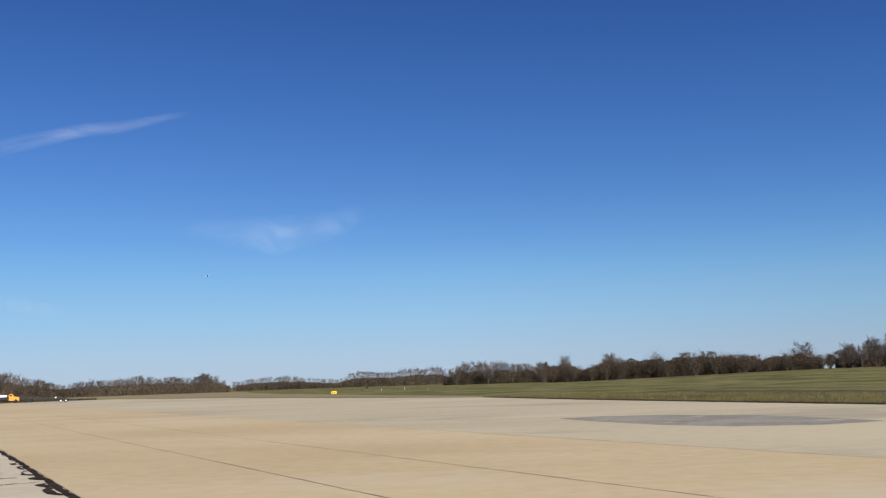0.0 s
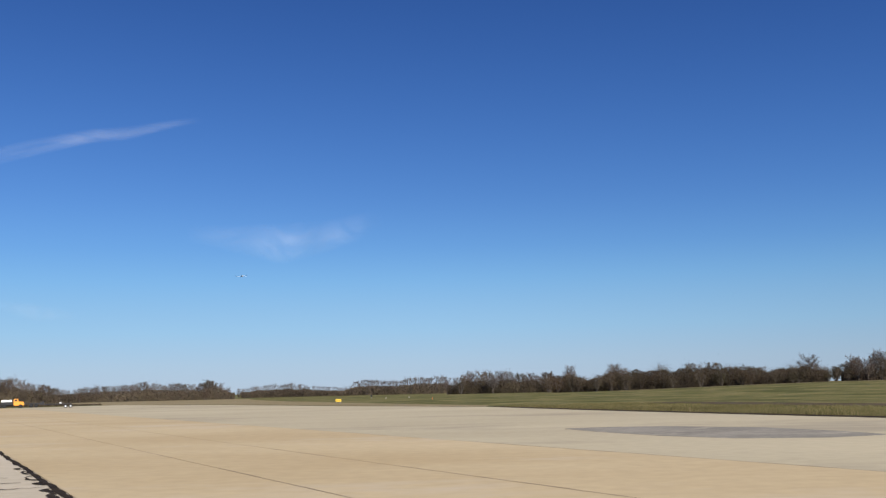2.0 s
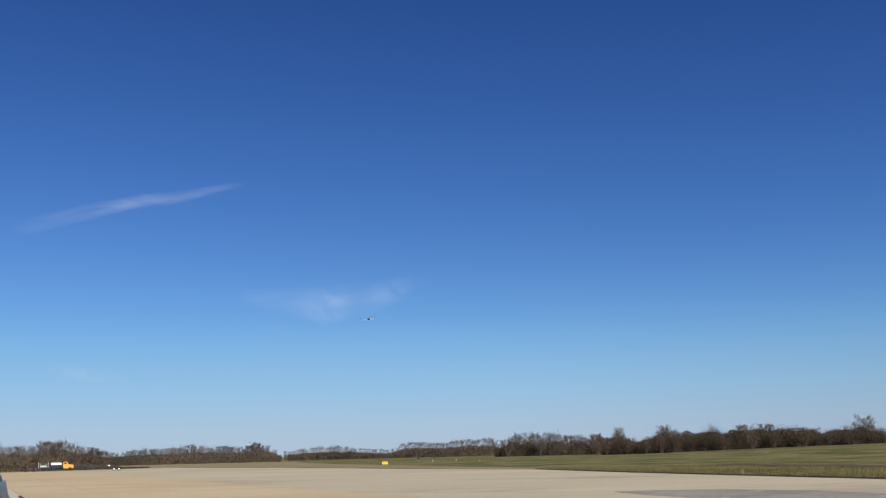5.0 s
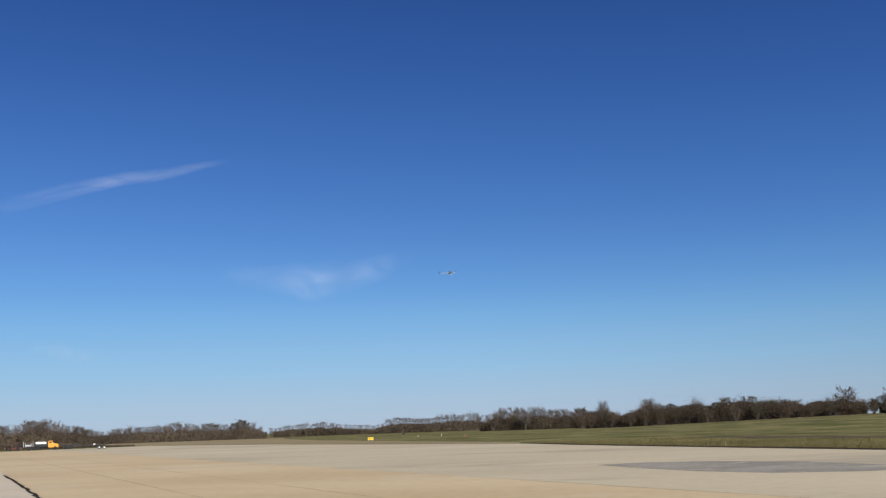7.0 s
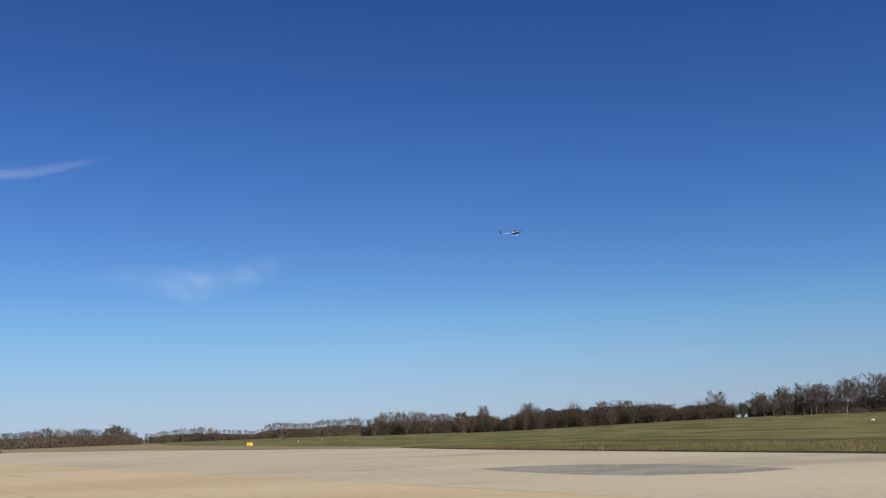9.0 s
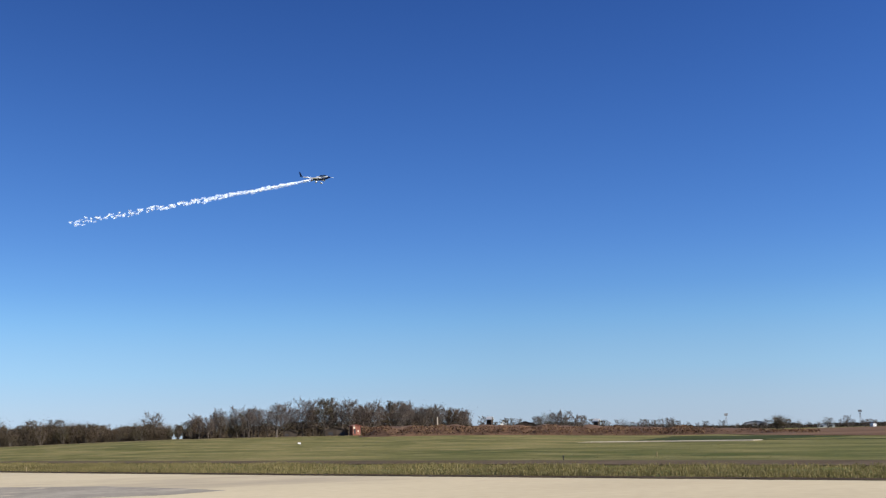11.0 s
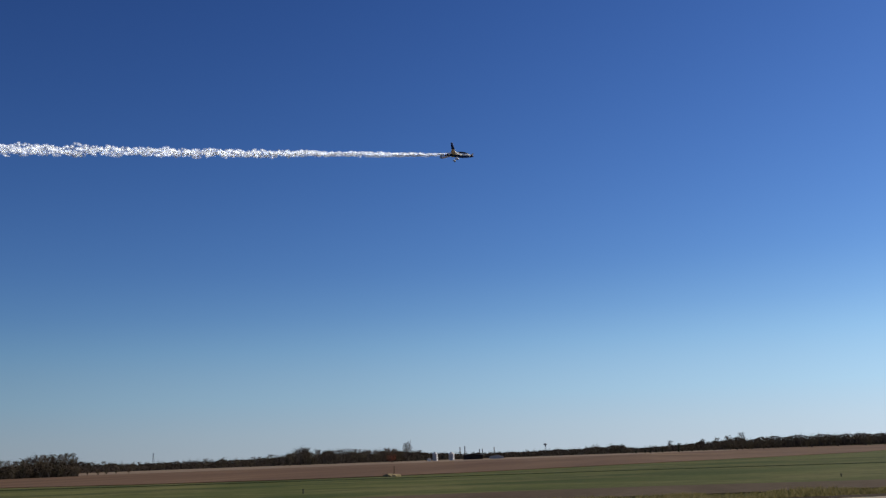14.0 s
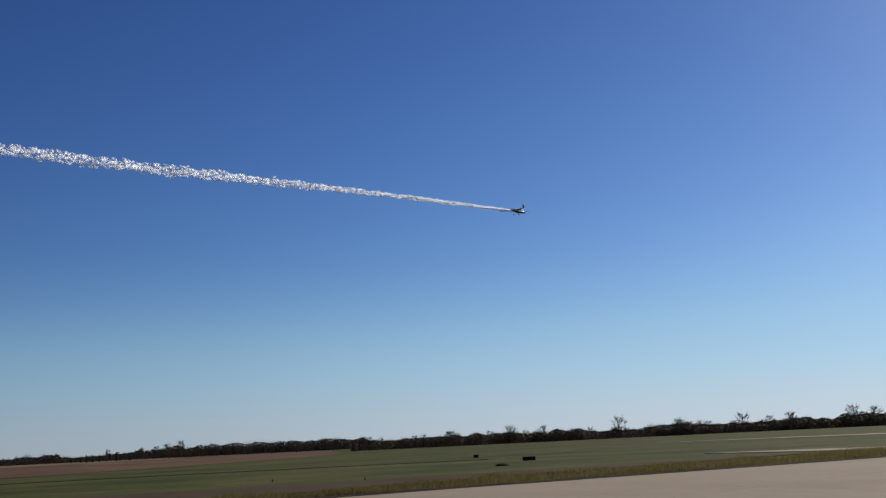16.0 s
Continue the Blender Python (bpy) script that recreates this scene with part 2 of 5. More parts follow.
FARWOOD = by_island("far_brushwood", [(0.036, 0.029, 0.024), (0.052, 0.04, 0.032), (0.034, 0.03, 0.02), (0.025, 0.021, 0.017)])
WEEDS = by_island("dead_weeds", [(0.085, 0.043, 0.025), (0.115, 0.062, 0.036), (0.20, 0.13, 0.075), (0.06, 0.035, 0.022)])
BLADES = by_island("grass_blades", [(0.092, 0.090, 0.029), (0.155, 0.133, 0.052), (0.27, 0.22, 0.108), (0.11, 0.102, 0.034), (0.21, 0.173, 0.076)], through_light=0.4)
LAWN = by_island("lawn_blades", [(0.05, 0.058, 0.016), (0.085, 0.08, 0.027), (0.12, 0.10, 0.04)], through_light=0.15)
BERM = surface("weedy_bank", (0.055, 0.03, 0.018), (0.11, 0.062, 0.036), 0.25, 1.2, 0.95, None, 0.1, ((0.19, 0.125, 0.07), 0.3, 0.58))



# ---- mesh helpers ----
def mesh_object(name, verts, faces, mat, parent=None, smooth=False):
    me = bpy.data.meshes.new(name)
    me.from_pydata([tuple(v) for v in verts], [], faces)
    for k in (mat if isinstance(mat, (list, tuple)) else [mat]):
        me.materials.append(k)
    if smooth:
        me.shade_smooth()
    ob = new(name, me)
    if parent is not None:
        ob.parent = parent
    return ob


def part(name, bm, mat, parent=None, label="", smooth=False):
    me = bpy.data.meshes.new(name)
    bmesh.ops.recalc_face_normals(bm, faces=bm.faces)
    bm.to_mesh(me)
    bm.free()
    me.materials.append(mat)
    if smooth:
        me.shade_smooth()
    ob = new(name, me)
    if parent is not None:
        ob.parent = parent
    if label:
        ob["label"] = label
    return ob


def box(bm, x, y, z, sx, sy, sz, bevel=0.0, m=None):
    """A box with its centre at x, y, z."""
    r = bmesh.ops.create_cube(bm, size=1, matrix=(m or Matrix()) @ Matrix.LocRotScale((x, y, z), None, (sx, sy, sz)))
    if bevel:
        es = {e for v in r["verts"] for e in v.link_edges}
        bmesh.ops.bevel(bm, geom=list(es), offset=bevel, segments=2, affect="EDGES")


def tube(bm, a, b, r1, r2=None, seg=8):
    a, b = Vector(a), Vector(b)
    d = b - a
    m = Matrix.Translation((a + b) / 2) @ d.to_track_quat("Z", "Y").to_matrix().to_4x4()
    bmesh.ops.create_cone(bm, cap_ends=True, segments=seg, radius1=r1, radius2=r1 if r2 is None else r2, depth=d.length, matrix=m)


def loft(bm, rings, close=True):
    """Skins a list of rings of equal length."""
    rows = [[bm.verts.new(p) for p in r] for r in rings]
    k = len(rows[0])
    for r1, r2 in zip(rows, rows[1:]):
        for i in range(k):
            bm.faces.new((r1[i], r1[(i + 1) % k], r2[(i + 1) % k], r2[i]))
    if close:
        bm.faces.new(rows[0])
        bm.faces.new(rows[-1])


def polar(az, d, z=0.0):
    """A place at a compass angle (0 ahead, 90 to the right) and distance from the viewer's spot."""
    return Vector((d * math.sin(radians(az)), d * math.cos(radians(az)), z))


def step(a, b, x):
    k = min(1, max(0, (x - a) / (b - a)))
    return k * k * (3 - 2 * k)


def rise(x, y):
    """Height of the land: level, with a low swell beyond the apron's grass."""
    d, az = math.hypot(x, y), math.degrees(math.atan2(x, y))
    h = 1.55 * step(110, 330, d) * step(4, 22, az) * (1 - step(31, 46, az))
    return h - 0.03


# ---- land ----
def build_ground():
    rings = [0.0, 8, 16, 25, 35, 50, 70, 90, 110, 130, 150, 175, 200, 225, 250, 275, 300, 330, 370, 420, 500, 650, 900, 1400, 2200, 3400, 4800]
    n = 144
    vs, fs = [(0, 0, rise(0, 0))], []
    for r in rings[1:]:
        for i in range(n):
            p = polar(i * 360 / n, r)
            vs.append((p.x, p.y, rise(p.x, p.y)))
    for i in range(n):
        fs.append((0, 1 + (i + 1) % n, 1 + i))
    for k in range(len(rings) - 2):
        for i in range(n):
            a0, a1 = 1 + k * n + i, 1 + k * n + (i + 1) % n
            fs.append((a0, a1, a1 + n, a0 + n))
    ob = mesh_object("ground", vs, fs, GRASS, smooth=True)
    tagged(ob, "wide level airfield of mown green and straw grass", "ground", kind="structure")


def sheet(name, pts, z, mat, thick, label="", category="ground", parent=None, kind="structure"):
    """A flat piece of ground of any outline, with its own thickness."""
    bm = bmesh.new()
    f = bm.faces.new([bm.verts.new((x, y, z)) for x, y in pts])
    if f.normal.z < 0:
        f.normal_flip()
    r = bmesh.ops.extrude_face_region(bm, geom=[f])
    bmesh.ops.translate(bm, verts=[v for v in r["geom"] if isinstance(v, bmesh.types.BMVert)], vec=(0, 0, -thick))
    ob = part(name, bm, mat, parent)
    if label:
        tagged(ob, label, category, kind=kind)
    return ob


def clip(poly, nx, ny, c):
    """The part of an outline where nx*x + ny*y >= c."""
    out = []
    for (x1, y1), (x2, y2) in zip(poly, poly[1:] + poly[:1]):
        d1, d2 = nx * x1 + ny * y1 - c, nx * x2 + ny * y2 - c
        if d1 >= 0:
            out.append((x1, y1))
        if d1 * d2 < 0:
            k = d1 / (d1 - d2)
            out.append((x1 + (x2 - x1) * k, y1 + (y2 - y1) * k))
    return out


EDGE = [(3.4, 102), (9.6, 78), (15.3, 59.3), (18.5, 49.5), (25.0, 30.0), (28.5, 19.8), (35.9, -6.9), (37.6, -14.4), (38.8, -22.3), (41.2, -37.2), (52, -75), (60, -110)]
APRON = EDGE + [(-150, -110), (-160, 190), (-87, 207), (-69, 230), (-34, 175), (-12, 129)]
JX, JY = math.sin(radians(JDEG)), math.cos(radians(JDEG))     # across the joints
JOINTS = [2.38, 6.15, 9.6, 15.8]


def ribbon(name, pts, width, z, mat, parent=None, rough=0.3, thick=0.006, seed=1):
    """A ragged strip along a line of points."""
    rnd = random.Random(seed)
    line = []
    for (x1, y1), (x2, y2) in zip(pts, pts[1:]):
        k = max(1, int(math.hypot(x2 - x1, y2 - y1) / 0.35))
        line += [(x1 + (x2 - x1) * i / k, y1 + (y2 - y1) * i / k) for i in range(k)]
    line.append(pts[-1])
    vs, fs = [], []
    for i, (x, y) in enumerate(line):
        x0, y0 = line[max(0, i - 1)]
        x1, y1 = line[min(len(line) - 1, i + 1)]
        d = math.hypot(x1 - x0, y1 - y0)
        nx, ny = -(y1 - y0) / d, (x1 - x0) / d
        w1, w2 = (width * (0.5 + rnd.uniform(-rough, rough)) for _ in range(2))
        vs += [(x + nx * w1, y + ny * w1, z), (x - nx * w2, y - ny * w2, z)]
        if i:
            k = 2 * i
            fs.append((k - 2, k - 1, k + 1, k))
    return mesh_object(name, vs, fs, mat, parent)


def build_apron():
    base = sheet("apron", APRON, -0.012, JOINT, 0.2, "broad concrete and tan asphalt apron with tarred joints", "pavement")
    cuts = [-400] + JOINTS + [400]
    mats = [PALE, TAN, TAN, TAN, GREY]
    for a0, a1, mt in zip(cuts, cuts[1:], mats):
        p = clip(clip(APRON, JX, JY, a0 + 0.012), -JX, -JY, -(a1 - 0.012))
        sheet("slab", clip(p, -JY, JX, -7.98), 0.0, mt, 0.011, parent=base)
        sheet("slab", clip(p, JY, -JX, 8.02), 0.0, EAST_GREY, 0.011, parent=base)
    sheet("patch", [(4.6, 44.2), (6.6, 45), (8.8, 44.2), (11.6, 41.2), (13.0, 36.5), (13.4, 33.6), (11.2, 32.6), (8.6, 33.4), (6.9, 36.2), (5.4, 40.5)],
          0.006, PATCH, 0.005, parent=base)
    # sealed seams
    def at(w, s):
        return (w * JX - s * JY, w * JY + s * JX)
    rnd = random.Random(5)
    ribbon("tar_seam", [at(2.30 + rnd.uniform(-0.04, 0.04), s) for s in np.arange(3, 62, 1.3)], 0.15, 0.006, TAR, base, 0.2, seed=2)
    for i, (w, s, length) in enumerate([(-0.4, 20.6, 3.0), (0.5, 20.1, 1.6), (-0.2, 19.7, 1.5), (1.3, 23.6, 1.1), (1.0, 16.2, 0.9), (-3, 27.5, 5), (-1, 33, 3.4), (0.6, 25.2, 2.2), (-0.2, 29.4, 1.6), (1.75, 22.1, 0.8)]):
        q = [at(w - length / 2 + length * k / 6, s + rnd.uniform(-0.12, 0.12)) for k in range(7)]
        ribbon("tar_seam", q, 0.06 if i > 4 else 0.08, 0.007 + i * 0.0005, TAR, base, 0.4, seed=10 + i)
    s = 15.5
    for i in range(7):     # ragged overflow beside the long seam
        s += rnd.uniform(0.8, 2.6)
        w, length = rnd.uniform(0.03, 0.16), rnd.uniform(0.4, 1.8)
        q = [at(2.20, s)] + [at(2.18 - w * rnd.uniform(0.5, 1.0), s + length * k / 4) for k in (1, 2, 3)] + [at(2.21, s + length)]
        ribbon("tar_seam", q, rnd.uniform(0.08, 0.16), 0.013 + i * 0.0005, TAR, base, 0.48, seed=40 + i)
    for i, (w, s0, s1) in enumerate([(6.15, 13, 26), (9.6, 12, 24), (15.8, 16, 32), (6.15, 30, 38), (9.6, 27, 33)]):
        ribbon("tar_seam", [at(w + rnd.uniform(-0.02, 0.02), s) for s in np.arange(s0, s1, 1.1)], 0.026, 0.004, SEAM, base, 0.5, seed=60 + i)
    # dark line of the pavement edge's shadow, laid down as a soil-coloured strip
    edge = [(x + 0.7, y + 0.22) for x, y in EDGE]
    s = ribbon("soil_edge", edge, 1.4, 0.012, SOIL_AND_SHADOW, None, 0.12, seed=90)
    tagged(s, "dark soil strip along the apron, standing for its edge shadow", "soil strip", kind="structure")


def off(u, s):
    """A place by its distance across and along the airfield's edge."""
    return (0.963 * u + 0.27 * s, 0.27 * u - 0.963 * s)


# edges of the taxiway: place along the airfield's edge and distance across
TAXI_FAR = [(-95, 49.5), (-40, 50.5), (-10, 50.8), (8, 51.0), (16, 50.2), (24, 47.0), (32, 45.6), (44, 43.8), (54, 42.6)]
TAXI_NEAR = [(-95, 44.8), (-40, 44.6), (-14, 44.2), (0, 42.6), (9, 40.4), (15, 39.4), (22, 38.6), (30, 39.6), (42, 40.0), (54, 40.2)]


def build_runways():
    sheet("taxiway", [off(u, s) for s, u in TAXI_FAR] + [off(u, s) for s, u in reversed(TAXI_NEAR)],
          0.012, ASPHALT, 0.05, "narrow worn asphalt taxiway between strips of grass", "taxiway")
    sheet("road", [(66.5, -43), (62.5, -48), (55, -51.5), (48, -60), (44, -52), (52.4, -46)], 0.02, CONCRETE, 0.05, "pale concrete turn-off beside the taxiway", "pavement")
    sheet("runway", [(93, 119), (98.5, 123), (105, 92), (100, 89)], 0.02, CONCRETE, 0.05, "pale end of a concrete runway in grass", "runway")
    sheet("runway", [(152, -81), (140, -94), (122, -106), (100, -120), (94, -112), (110, -99), (136, -90)], 0.02, CONCRETE, 0.05, "far pale concrete runway in grass", "runway")
    verge = [(3.4, 103.5), (-11, 131), (-33, 178), (-68, 233), (-185, 350), (-120, 395), (-70, 390), (-52, 300), (-30, 215), (-9, 150), (4, 110)]
    sheet("verge", verge, 0.0, STRAW, 0.04, "dry straw-coloured grass verge beyond the apron", "verge")
    far = [polar(46.3, 330), polar(47.2, 245), polar(50, 195), polar(54, 165), polar(59.8, 141), polar(66, 122), polar(73.5, 114), polar(78, 114), polar(82, 117), polar(88, 133), polar(96, 165), polar(102, 205), polar(104.5, 300),
           polar(104, 700), polar(97, 900), polar(90, 1000), polar(76, 1000), polar(66, 900), polar(56, 700), polar(50, 480)]
    sheet("field", [(p.x, p.y) for p in far], 0.03, FIELD, 0.04, "harvested reddish-brown stubble field", "field")
    pale = [polar(61, 420), polar(68, 380), polar(80, 420), polar(90, 480), polar(97, 600), polar(96, 800), polar(90, 900), polar(76, 900), polar(66, 820), polar(62, 600)]
    sheet("field", [(p.x, p.y) for p in pale], 0.05, PALE_FIELD, 0.015, "pale straw field below the far woods", "field")
    line = [(44, 150), (50, 138), (55, 128), (59.8, 121), (66, 110), (73.5, 103.5), (82, 99), (90, 98), (96, 97.5), (104, 97), (112, 97)]
    wide = [2.0, 4.0, 5.0, 5.0, 4.5, 3.6, 3.0, 3.0, 3.0, 3.2, 3.2]
    strip = [polar(az, d) for az, d in line] + [polar(az, d + w) for (az, d), w in reversed(list(zip(line, wide)))]
    sheet("grass_strip", [(p.x, p.y) for p in strip], 0.0, DARK_GRASS, 0.03, "dark strip of longer turf at the edge of the field", "turf")
    shade = [polar(30, 190), polar(36, 172), polar(42, 158), polar(49, 147), polar(53, 160), polar(50, 195), polar(44, 225), polar(37, 240), polar(31, 240)]
    sheet("grass_strip", [(p.x, p.y) for p in shade], 0.0, DARK_GRASS, 0.03, "dark green turf before the weed bank", "turf")
    vs, fs = [], []
    for i in range(61):     # pale dry margin along the top of the swell
        az = 8.5 + 20.5 * i / 60
        for d in (292 + 3 * noise.noise((az, 1, 0)), 303 + 2 * noise.noise((az * 2, 5, 0))):
            p = polar(az, d)
            vs.append((p.x, p.y, rise(p.x, p.y) + 0.10))
        if i:
            fs.append((2 * i - 2, 2 * i, 2 * i + 1, 2 * i - 1))
    tagged(mesh_object("verge", vs, fs, STRAW), "pale dry grass margin below the hedgerow", "verge", kind="structure")


build_ground()
build_apron()
build_runways()


# ---- trees ----
def prism(vs, fs, a, b, r1, r2, k=3):
    d = (b - a)
    q = d.to_track_quat("Z", "Y")
    i0 = len(vs)
    for c, r in ((a, r1), (b, r2)):
        for j in range(k):
            t = 2 * math.pi * j / k
            vs.append(c + q @ Vector((r * math.cos(t), r * math.sin(t), 0)))
    for j in range(k):
        fs.append((i0 + j, i0 + (j + 1) % k, i0 + k + (j + 1) % k, i0 + k + j))


def blade(vs, fs, p, d, length, w, rnd):
    side = d.cross(Vector((rnd.uniform(-1, 1), rnd.uniform(-1, 1), rnd.uniform(-1, 1)))).normalized() * w
    i = len(vs)
    vs.extend((p - side, p + side, p + d * length))
    fs.append((i, i + 1, i + 2))


def flake(vs, fs, p, s, rnd):
    a = Vector((rnd.gauss(0, 1), rnd.gauss(0, 1), rnd.gauss(0, 1))).normalized()
    b = a.orthogonal().normalized()
    c = a.cross(b)
    t = rnd.uniform(0, 6.28)
    i = len(vs)
    for j in range(4):
        k = t + j * math.pi / 2
        r = s * rnd.uniform(0.6, 1.2)
        vs.append(p + b * (r * math.cos(k)) + c * (r * math.sin(k)))
    fs.append((i, i + 1, i + 2, i + 3))


def bare_tree(seed, h=11.0, spread=0.55, low=0.22, leaves=0, twigs=3800, leaf_mat=None, twig_mat=None):
    """A leafless tree: tapered trunk with limbs, and a crown of fine twigs; a few withered leaves where given."""
    rnd = random.Random(seed)
    root = new("tree")
    wv, wf, tv, tf, lv, lf = [], [], [], [], [], []
    lean = Vector((rnd.gauss(0, 0.04), rnd.gauss(0, 0.04), 1))
    knots = [lean * (h * z) + Vector((rnd.gauss(0, 0.012), rnd.gauss(0, 0.012), 0)) * h for z in (0, low, 0.5, 0.72, 0.9)]
    knots[0] = Vector((0, 0, -0.3))
    for k in range(4):
        prism(wv, wf, knots[k], knots[k + 1], h * (0.024, 0.018, 0.012, 0.007)[k], h * (0.018, 0.012, 0.007, 0.002)[k], 6)
    ends = []
    for k in range(24):
        z = low + (0.8 - low) * (k / 23) ** 1.1
        base = lean * (h * z)
        ang = k * 2.4 + rnd.gauss(0, 0.4)
        ez = min(0.93, z + rnd.uniform(0.12, 0.38))
        mid = (low * 0.8 + 1.0) / 2
        r = spread * h * 0.62 * math.sqrt(max(0.05, 1 - ((ez - mid) / (1.06 - mid)) ** 2)) * rnd.uniform(0.6, 0.92)
        tip = Vector((r * math.cos(ang), r * math.sin(ang), h * ez))
        bend = base.lerp(tip, 0.5) + Vector((rnd.gauss(0, 0.03), rnd.gauss(0, 0.03), -0.03)) * h
        prism(wv, wf, base, bend, h * 0.0085, h * 0.0055)
        prism(wv, wf, bend, tip, h * 0.0055, h * 0.0015)
        ends.append((bend, tip))
        for _ in range(5):
            q = bend.lerp(tip, rnd.uniform(-0.3, 0.9))
            q2 = q + ((tip - base).normalized() + Vector((rnd.gauss(0, 0.6), rnd.gauss(0, 0.6), rnd.gauss(0.3, 0.4)))).normalized() * h * rnd.uniform(0.08, 0.17)
            prism(wv, wf, q, q2, h * 0.0036, h * 0.001)
            ends.append((q, q2))
    # fine twigs: half on the limbs, half filling the rounded, lobed crown
    mid = (low * 0.9 + 1.0) / 2
    centre = lean * h * mid
    for i in range(twigs):
        if i % 5 < 2:
            q, q2 = ends[rnd.randrange(len(ends))]
            p = q.lerp(q2, rnd.uniform(0.15, 1.05))
        else:
            d = Vector((rnd.gauss(0, 1), rnd.gauss(0, 1), rnd.gauss(0, 1))).normalized()
            lobe = 0.86 + 0.5 * noise.noise(d * 1.7 + Vector((seed * 3.1, 0, 0)))
            rr = lobe * rnd.random() ** 0.42
            p = centre + Vector((d.x * spread * h * 0.66, d.y * spread * h * 0.66, d.z * h * (1.0 - mid) * 0.95)) * rr
        out = (p - centre * 0.7).normalized()
        dd = (out * 0.45 + Vector((rnd.gauss(0, 0.6), rnd.gauss(0, 0.6), rnd.gauss(0.3, 0.5)))).normalized()
        blade(tv, tf, p, dd, h * rnd.uniform(0.030, 0.062), h * rnd.uniform(0.0018, 0.0036), rnd)
    for _ in range(leaves):
        q, q2 = ends[rnd.randrange(len(ends))]
        p = q.lerp(q2, rnd.uniform(0.3, 1.2)) + Vector((rnd.gauss(0, 0.02), rnd.gauss(0, 0.02), rnd.gauss(0, 0.02))) * h
        flake(lv, lf, p, h * rnd.uniform(0.008, 0.02), rnd)
    top = sorted(v.z for v in tv)[int(len(tv) * 0.975)]
    for pool in (wv, tv, lv):
        for v in pool:
            v.z *= h / top if v.z > 0 else 1
    mesh_object("trunk", wv, wf, BARK, root)
    mesh_object("crown", tv, tf, twig_mat or TWIG, root)
    if leaves:
        mesh_object("foliage", lv, lf, leaf_mat or SCRUB, root)
    return root


def scrub_tree(seed, h=7.0, mat=None, n=3200):
    """A bushy small tree that keeps its withered leaves nearly to the ground."""
    rnd = random.Random(seed)
    root = new("tree")
    wv, wf, lv, lf, tv, tf = [], [], [], [], [], []
    clumps = []
    for k in range(13):
        ang, r = rnd.uniform(0, 6.28), h * 0.34 * math.sqrt(rnd.random())
        top = Vector((r * math.cos(ang), r * math.sin(ang), h * (0.88 - 1.1 * (r / h) - rnd.uniform(0, 0.12))))
        prism(wv, wf, Vector((rnd.uniform(-0.2, 0.2), rnd.uniform(-0.2, 0.2), -0.2)), top, h * 0.013, h * 0.004, 4)
        clumps += [(top, h * rnd.uniform(0.09, 0.17)), (top * 0.6, h * rnd.uniform(0.1, 0.17))]
    for _ in range(n):
        c, s = clumps[rnd.randrange(len(clumps))]
        p = c + Vector((rnd.gauss(0, s), rnd.gauss(0, s), rnd.gauss(0, s * 0.7)))
        p.z = max(0.1, p.z)
        flake(lv, lf, p, h * rnd.uniform(0.006, 0.014), rnd)
    for _ in range(700):
        c, s = clumps[rnd.randrange(len(clumps))]
        d = Vector((rnd.gauss(0, 0.5), rnd.gauss(0, 0.5), 1)).normalized()
        blade(tv, tf, c, d, h * rnd.uniform(0.1, 0.2), h * 0.0025, rnd)
    top = sorted(v.z for v in lv + tv)[int(len(lv + tv) * 0.975)]
    for pool in (wv, tv, lv):
        for v in pool:
            v.z *= h / top if v.z > 0 else 1
    mesh_object("trunk", wv, wf, BARK, root)
    mesh_object("foliage", lv, lf, mat or SCRUB, root)
    mesh_object("crown", tv, tf, TWIG, root)
    return root


def conifer(seed, h=11.0):
    rnd = random.Random(seed)
    root = new("conifer")
    wv, wf, lv, lf = [], [], [], []
    prism(wv, wf, Vector((0, 0, -0.2)), Vector((0, 0, h)), h * 0.02, 0.02, 6)
    for k in range(26):
        z = h * (0.08 + 0.9 * k / 26)
        for _ in range(7):
            ang = rnd.uniform(0, 6.28)
            r = h * 0.27 * (1.08 - z / h) ** 0.8 * rnd.uniform(0.7, 1.15)
            d = Vector((math.cos(ang), math.sin(ang), -0.25))
            for j in range(5):
                flake(lv, lf, Vector((0, 0, z)) + d * r * (j + 0.7) / 5, h * 0.032 * rnd.uniform(0.7, 1.3), rnd)
    mesh_object("trunk", wv, wf, BARK, root)
    mesh_object("needles", lv, lf, NEEDLE, root)
    return root


SKY_W = [(-30, 0.7), (-26, 0.7), (-24.0, 0.75), (-23.0, 0.67), (-22.4, 0.93), (-21.7, 0.84), (-20.8, 0.71), (-19.5, 0.34), (-17.7, 0.45), (-15.4, 0.54), (-13.1, 0.44), (-11.8, 0.6),
         (-11.0, 0.18), (-10.7, 0.22), (-8.3, 0.41), (-7.1, 0.28), (-5.4, 0.17), (-4.5, 0.49), (-2.7, 0.43), (-1.3, 0.56), (0.2, 0.54), (1.4, 0.83), (2.8, 0.81), (4.6, 0.63),
         (6.4, 0.75), (7.1, 0.4), (8.7, 0.85), (11.5, 0.91), (14.6, 0.89), (16.2, 0.71), (18.1, 0.8), (19.0, 0.6), (20.2, 1.16), (21.1, 1.25)]
